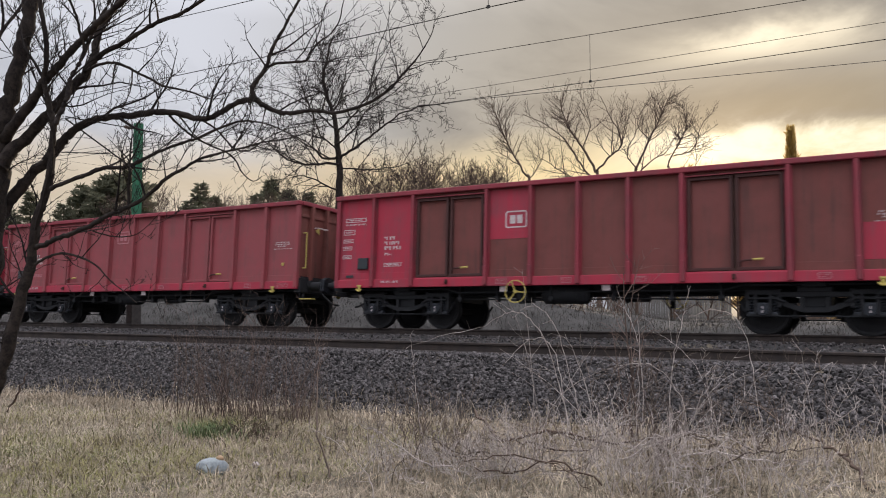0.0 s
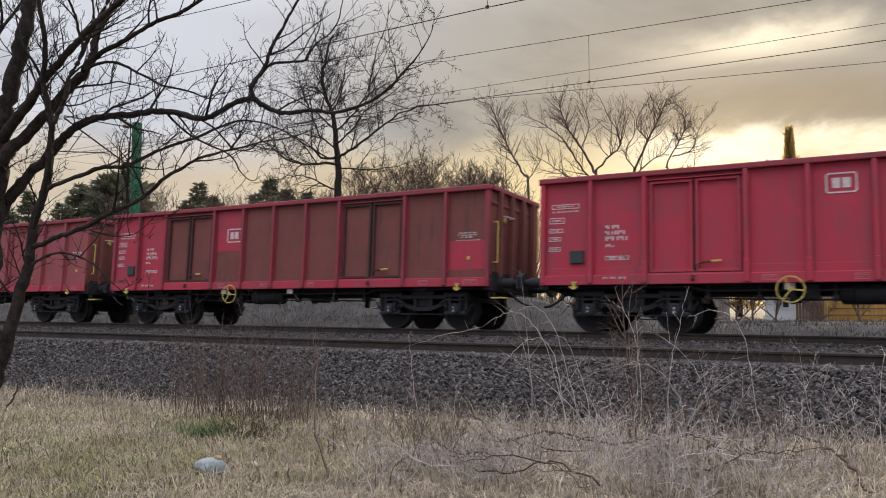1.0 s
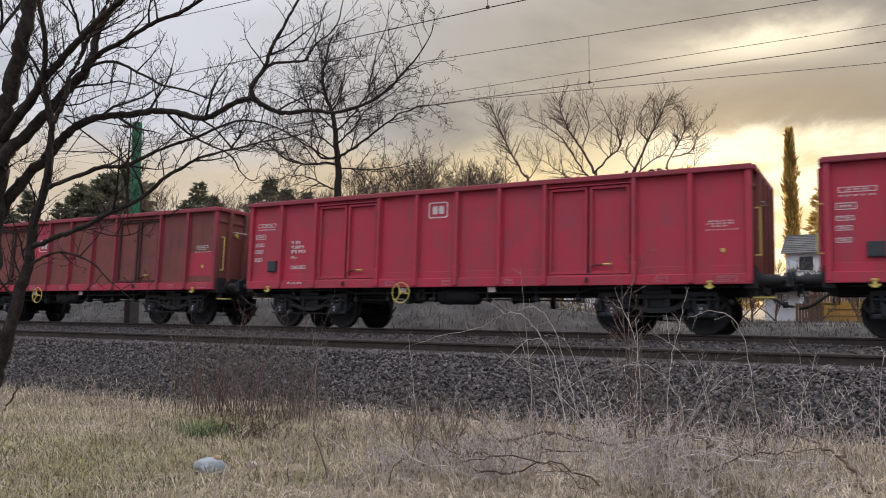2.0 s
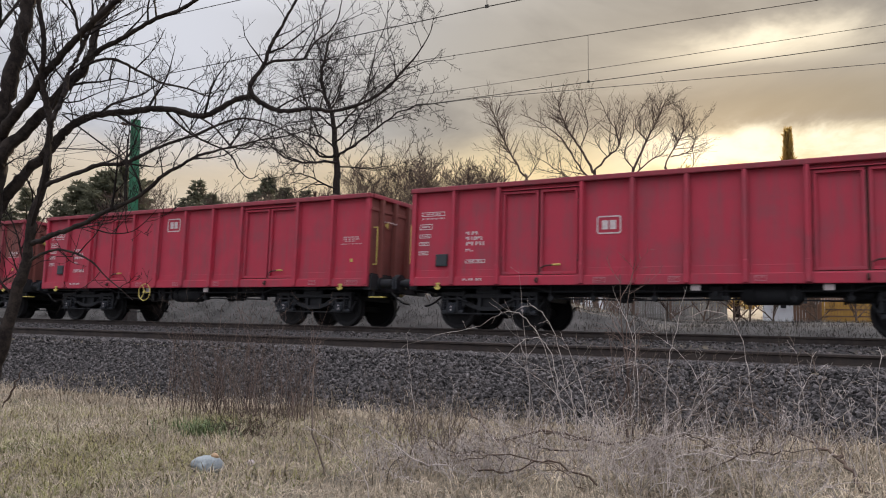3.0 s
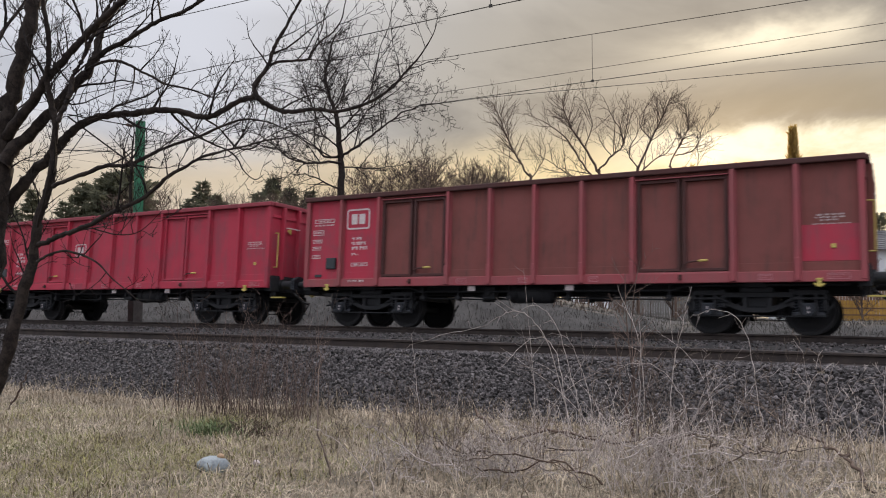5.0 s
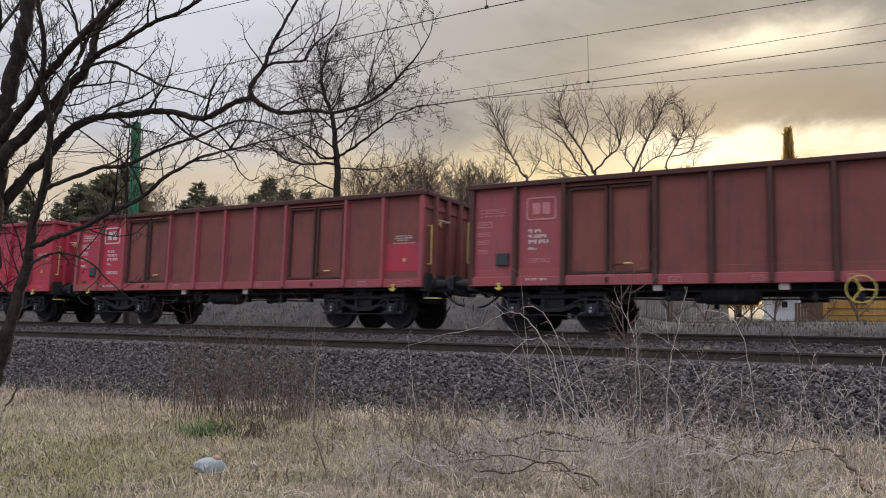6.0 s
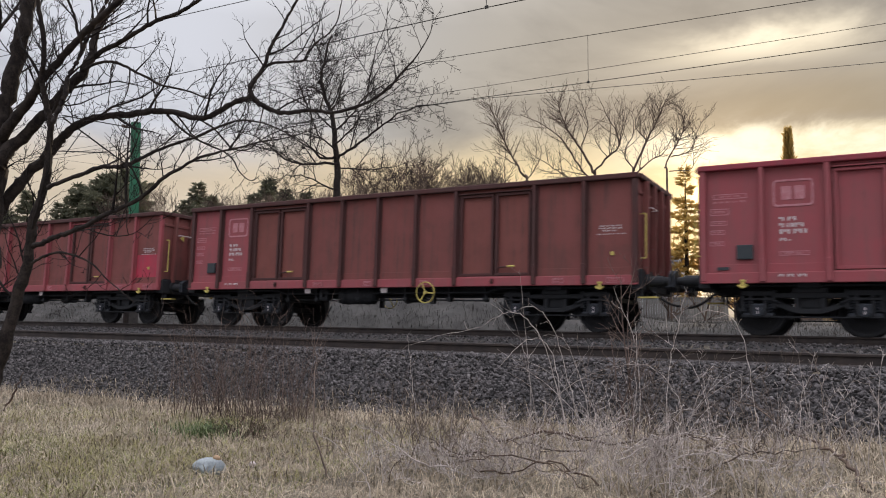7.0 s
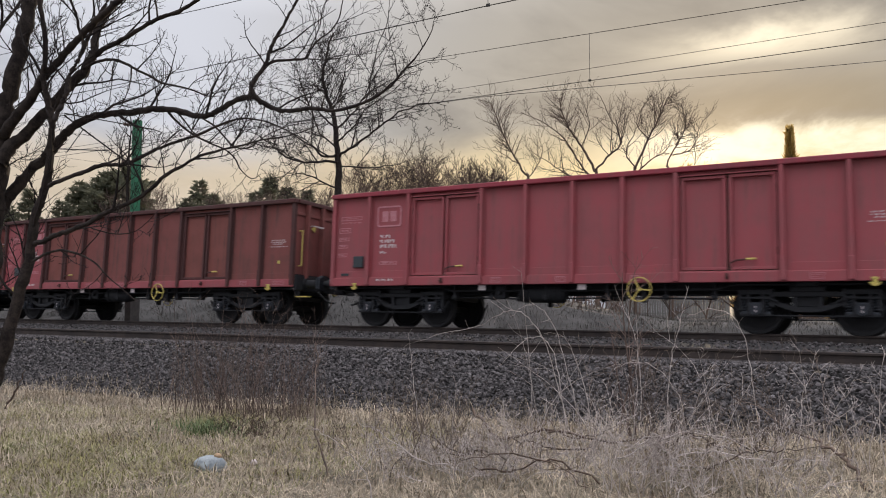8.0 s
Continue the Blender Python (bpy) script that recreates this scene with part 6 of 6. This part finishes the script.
fallen_branch([(-0.15, 6.6, -0.04), (-0.34, 7.0, 0.13), (-0.47, 7.2, 0.19), (-0.8, 7.6, 0.26), (-1.37, 8.2, 0.5)], (0.016, 0.015, 0.012, 0.008, 0.003), 403, BUSHTWIG, "grey dead branch leaning out of the grass", 8)
fallen_branch([(-4.2, 5.4, 0.05), (-5.0, 6.2, 0.35), (-6.1, 7.6, 0.85), (-7.0, 8.6, 1.15)], (0.010, 0.009, 0.007, 0.003), 404, BUSHTWIG, "long thin leaning bramble stem", 6, 0.4)
fallen_branch([(-11.75, 7.2, 0.02), (-11.65, 7.25, 0.28), (-11.45, 7.3, 0.60)], (0.017, 0.015, 0.008), 405, BUSHTWIG, "short dead stem standing in dry grass", 3, 0.2)


def brush_row():
    """Low leafless brush along the bank behind the tracks, too many stems to count."""
    rng = np.random.default_rng(77)
    lines = []
    for i in range(1500):
        x = rng.uniform(-62, -7.5)
        y = rng.uniform(22.5, 28.0)
        h = rng.uniform(0.5, 1.15)
        at = np.array([x, y, land(x, y) - 0.05])
        way = np.array([rng.normal() * 0.3, rng.normal() * 0.3, 1.0])
        way /= np.linalg.norm(way)
        line = [at, at + way * h * 0.5, at + way * h + rng.normal(size=3) * 0.08]
        rr = [0.014, 0.011, 0.006]
        lines.append((line, rr))
        sprout(rng, lines, line, rr, 0, h * 0.6, 4, 0.8, 0.2, 0.2, 0.5, 1.0, 0.6, 0.007)
    v, f = tubes(lines, 4)
    tagged(new("brush", mesh_of("brush", v, f, BUSHTWIG)), "low leafless brush along the railway bank", "brush", kind="stuff")


brush_row()

# ---- the line's masts and wires ----
def make_mast(x, y):
    """A green lattice mast: two channels with diagonal straps, and a cantilever over the track."""
    m = thing("catenary_mast", pose(x, y, -0.4), "green steel lattice mast with a wire cantilever", "mast")
    for s in (-1, 1):
        part("upright", shape("upright_%d" % s, lambda bm: (box(bm, -0.045, 0.045, -0.14, -0.12, 0.0, 8.0), box(bm, -0.045, 0.045, 0.12, 0.14, 0.0, 8.0), box(bm, s * 0.028, s * 0.045, -0.12, 0.12, 0.0, 8.0))), MAST, m, (s * 0.066, 0, 0))
    for i in range(13):
        part("strap", shape("strap", lambda bm: box(bm, -0.11, 0.11, -0.155, -0.142, 0.0, 0.09)), MAST, m, (0, 0, 0.3 + i * 0.62))
    # foot drawn up over the mast's low end, so that end is dark
    part("foot", shape("mast_foot", lambda bm: box(bm, -0.16, 0.16, -0.22, 0.22, -0.8, 1.15, 0.02)), SLEEPER, m, None, "tall dark foot")
    reach = -(y - TRACK_Y)
    part("cantilever_tube", shape("cantilever_%.1f" % y, lambda bm: (rod(bm, (0, -0.2, 6.2), (0, reach, 7.55), 0.03, 8), rod(bm, (0, -0.2, 7.75), (0, reach, 7.62), 0.02, 8), rod(bm, (0, reach * 0.75, 7.2), (0, reach * 0.95, 6.25), 0.018, 6), rod(bm, (0, reach * 0.4, 6.6), (0, reach * 1.1, 6.30), 0.02, 6))), WIRE, m)
    for z, yy in ((6.28, -0.4), (7.74, -0.4)):
        part("insulator", shape("insulator", lambda bm: [rod(bm, (0, -0.04 * i, 0), (0, -0.04 * i - 0.02, 0), 0.06, 10) for i in range(6)]), INSULATOR, m, (0, yy, z))
    return m


make_mast(-25.15, 20.2)


def wire(name, pts, r, label):
    v, f = tubes([(pts, [r] * len(pts))], 5)
    w = tagged(new(name, mesh_of(name, v, f, WIRE)), label, "overhead wire")
    return w


wire("contact_wire", [(-85, 17.1, 5.75), (-25, 17.0, 5.68), (-6, 17.05, 5.678), (0, 17.07, 5.66), (30, 17.1, 5.75), (80, 17.1, 5.7)], 0.010, "taut dark contact wire over the far track")
wire("messenger_wire", [(-85, 17.1, 7.1), (-25, 17.1, 7.15), (-10, 17.1, 6.865), (-1, 17.1, 6.71), (10, 17.1, 6.64), (30, 17.1, 7.2), (80, 17.1, 7.1)], 0.009, "dark messenger wire over the far track")
wire("feeder_wire", [(-85, 17.4, 6.3), (-25, 17.3, 6.02), (-9.7, 17.3, 6.025), (0, 17.3, 6.07), (30, 17.3, 6.4), (80, 17.3, 6.6)], 0.007, "thin auxiliary wire over the far track")
wire("feeder_wire", [(-85, 16.0, 6.1), (-40, 16.6, 5.85), (-9.67, 19.0, 6.235), (0.02, 22.0, 6.59), (20, 26.0, 7.4)], 0.009, "dark wire crossing behind the far track")
wire("contact_wire", [(-85, 11.52, 5.5), (-25, 11.52, 5.46), (-8.8, 11.52, 5.50), (-5.7, 11.52, 5.55), (30, 11.52, 5.5), (80, 11.52, 5.5)], 0.010, "taut dark contact wire over the near track")
wire("messenger_wire", [(-85, 11.52, 6.9), (-25, 11.52, 7.0), (0, 11.52, 6.5), (30, 11.52, 7.0), (80, 11.52, 6.9)], 0.009, "dark messenger wire over the near track")
wire("span_wire", [(-25.15, 20.05, 7.35), (-25.15, 15.8, 7.12), (-25.15, 11.52, 7.0)], 0.005, "thin span wire between mast and messenger wire")
wire("span_wire", [(-25.15, 20.05, 5.75), (-25.15, 15.8, 5.60), (-25.15, 11.52, 5.465)], 0.005, "thin span wire between mast and contact wire")
for x, y, z0, z1 in ((-5.87, 17.06, 5.678, 6.79), (-15.5, 17.05, 5.70, 6.98), (-5.72, 11.52, 5.55, 6.56), (-20, 17.05, 5.69, 7.07), (3.5, 17.1, 5.72, 6.73)):
    me = shape("dropper_%.1f_%.1f" % (x, y), lambda bm: (rod(bm, (0, 0, 0), (0, 0, z1 - z0), 0.006, 5), box(bm, -0.03, 0.03, -0.012, 0.012, -0.02, 0.03)))
    d = new("dropper_wire", me)
    d.material_slots[0].link = "OBJECT"
    d.material_slots[0].material = WIRE
    d.location = (x, y, z0)
    tagged(d, "thin dropper between the overhead wires", "overhead wire")


# ---- houses and sheds behind ----
def window(parent, x, y, z, w, h):
    win = part("window", shape("window_%.2f_%.2f" % (w, h), lambda bm: (box(bm, -w / 2, w / 2, -0.04, 0.02, h / 2 - 0.07, h / 2), box(bm, -w / 2, w / 2, -0.04, 0.02, -h / 2, -h / 2 + 0.07), box(bm, -w / 2, -w / 2 + 0.07, -0.04, 0.02, -h / 2 + 0.07, h / 2 - 0.07), box(bm, w / 2 - 0.07, w / 2, -0.04, 0.02, -h / 2 + 0.07, h / 2 - 0.07))), PLASTER, parent, (x, y, z))
    part("pane", shape("pane_%.2f_%.2f" % (w, h), lambda bm: box(bm, -w / 2 + 0.07, w / 2 - 0.07, -0.012, 0.0, -h / 2 + 0.07, h / 2 - 0.07)), PANE, win, (0, -0.004, 0))


def house(x, y, z, w, d, eave, ridge, wall, label, windows=(), name="house"):
    """A walled house with a pitched roof of tile courses, ridge along x."""
    h = thing(name, pose(x, y, z), label, "house" if name == "house" else "shed")
    part("wall", shape("wall_%.1f_%.1f" % (w, eave), lambda bm: box(bm, -w / 2, w / 2, 0, d, -0.3, eave)), wall, h)

    def gable(bm):
        for s in (-1, 1):
            vs = [bm.verts.new((s * w / 2, yy, zz)) for yy, zz in ((0.02, eave), (d - 0.02, eave), (d / 2, ridge - 0.06))]
            vt = [bm.verts.new((s * (w / 2 - 0.2), yy, zz)) for yy, zz in ((0.02, eave), (d - 0.02, eave), (d / 2, ridge - 0.06))]
            bm.faces.new(vs)
            bm.faces.new(list(reversed(vt)))
            for i in range(3):
                j = (i + 1) % 3
                bm.faces.new((vs[i], vt[i], vt[j], vs[j]))
    part("gable", shape("gable_%.1f_%.1f" % (w, eave), gable), wall, h)
    roof = part("roof", shape("roof_%.1f_%.1f" % (w, eave), lambda bm: box(bm, -w / 2 - 0.2, w / 2 + 0.2, d / 2 - 0.08, d / 2 + 0.08, ridge - 0.08, ridge + 0.06, 0.02)), TILES, h)
    n = 10
    for s in (-1, 1):
        for i in range(n):
            a, b = i / n, (i + 1.25) / n
            ya, yb = (-0.4 + (d / 2 + 0.4) * a), (-0.4 + (d / 2 + 0.4) * min(b, 1.0))
            za, zb = eave - 0.1 + (ridge - eave + 0.1) * a, eave - 0.1 + (ridge - eave + 0.1) * min(b, 1.0)
            if s > 0:
                ya, yb = d - ya, d - yb

            def course(bm, ya=ya, yb=yb, za=za, zb=zb):
                q = [(-w / 2 - 0.3, ya, za + 0.05), (w / 2 + 0.3, ya, za + 0.05), (w / 2 + 0.3, yb, zb), (-w / 2 - 0.3, yb, zb)]
                up = [bm.verts.new(p) for p in q]
                dn = [bm.verts.new((p[0], p[1], p[2] - 0.06)) for p in q]
                bm.faces.new(up)
                bm.faces.new(list(reversed(dn)))
                for k in range(4):
                    bm.faces.new((up[k], dn[k], dn[(k + 1) % 4], up[(k + 1) % 4]))
            part("tile_course", shape("course_%s_%.1f_%d_%d" % (name, w, s, i), course), TILES, roof)
    for wx, wz, ww, wh in windows:
        window(h, wx, -0.03, wz, ww, wh)
    return h


house(-2.6, 60, -0.4, 7.6, 7.0, 4.7, 6.15, PLASTER, "white two-storey house with a grey roof", ((-2.5, 3.9, 1.0, 1.1), (0.3, 3.9, 1.0, 1.1), (2.6, 3.9, 0.9, 1.1), (-2.5, 1.2, 1.0, 1.1), (2.4, 1.2, 1.0, 1.1)))
house(-20.0, 64, -0.4, 9.0, 7.0, 2.9, 5.6, PLASTER, "low white house with a grey roof", ((-3, 1.6, 1.0, 1.1), (0, 1.6, 1.0, 1.1), (3, 1.6, 1.0, 1.1)))
house(-5.62, 50, -0.4, 1.9, 2.6, 1.75, 2.1, PLASTER, "small whitewashed garden shed with one window", ((0.2, 1.0, 0.45, 0.5),), name="shed")


def board_wall(x0, x1, y, z, tall, mat, label, rails=0, rail_mat=None):
    """A fence of upright boards."""
    f = thing("board_fence", pose(x0, y, z), label, "fence")
    n = max(2, round((x1 - x0) / 0.16))
    b = shape("board_%.2f" % tall, lambda bm: box(bm, 0.006, 0.152, -0.012, 0.012, 0.0, tall))
    for i in range(n):
        part("board", b, mat, f, (i * 0.16, 0, 0))
    for k in range(2):
        part("rail", shape("fence_rail_%.1f" % (x1 - x0), lambda bm: box(bm, 0, x1 - x0, 0.013, 0.06, -0.04, 0.04)), mat, f, (0, 0, tall * (0.25 + 0.5 * k)))
    for k in range(rails):
        part("stripe_board", shape("stripe_%.1f" % (x1 - x0), lambda bm: box(bm, 0.2, (x1 - x0) * 0.9, -0.03, -0.013, -0.035, 0.035)), rail_mat, f, (0, 0, tall * (0.35 + 0.3 * k)), "rust-red board across")
    return f


board_wall(-4.9, -3.4, 50.0, -0.45, 1.15, BRICK, "brown weathered board fence beside a shed")
board_wall(-3.38, 4.5, 49.6, -0.45, 1.25, OCHRE, "ochre yellow board fence with rust-red boards", 2, BRICK)
board_wall(-4.4, 8.0, 53.0, -0.45, 2.5, BRICK, "tall weathered grey-brown board fence before a house")
board_wall(-16.5, -8.6, 50.6, -0.45, 1.5, CONCRETE, "pale grey board fence behind the bank")


# ---- small things in the meadow ----
def field_stone():
    def make(bm):
        bmesh.ops.create_icosphere(bm, subdivisions=4, radius=1.0)
        for v in bm.verts:
            n = noise.noise(v.co * 1.3) * 0.10 + noise.noise(v.co * 4.0) * 0.025
            v.co = Vector((v.co.x * 0.150, v.co.y * 0.12, v.co.z * 0.088)) * (1 + n)
    s = new("field_stone", shape("field_stone", make, True))
    s.material_slots[0].link = "OBJECT"
    s.material_slots[0].material = BLUEGREY
    s.matrix_basis = pose(-5.30, 5.14, land(-5.30, 5.14) + 0.045, 0, 4, 30)
    tagged(s, "smooth rounded blue-grey stone lying in grass", "stone")
    small = shape("chip_stone", lambda bm: bmesh.ops.create_icosphere(bm, subdivisions=2, radius=1.0, matrix=Matrix.Diagonal((0.035, 0.028, 0.030, 1))))
    for x, y, dz, mat, label in ((-5.25, 5.17, 0.128, TAN, "small tan stone lying on a larger stone"), (-5.15, 5.52, 0.02, WHITE, "small pale stone beside the large one")):
        c = new("pebble", small)
        c.material_slots[0].link = "OBJECT"
        c.material_slots[0].material = mat
        c.matrix_basis = pose(x, y, land(x, y) + dz, 20, 15, 40)
        tagged(c, label, "stone")


field_stone()

motions()
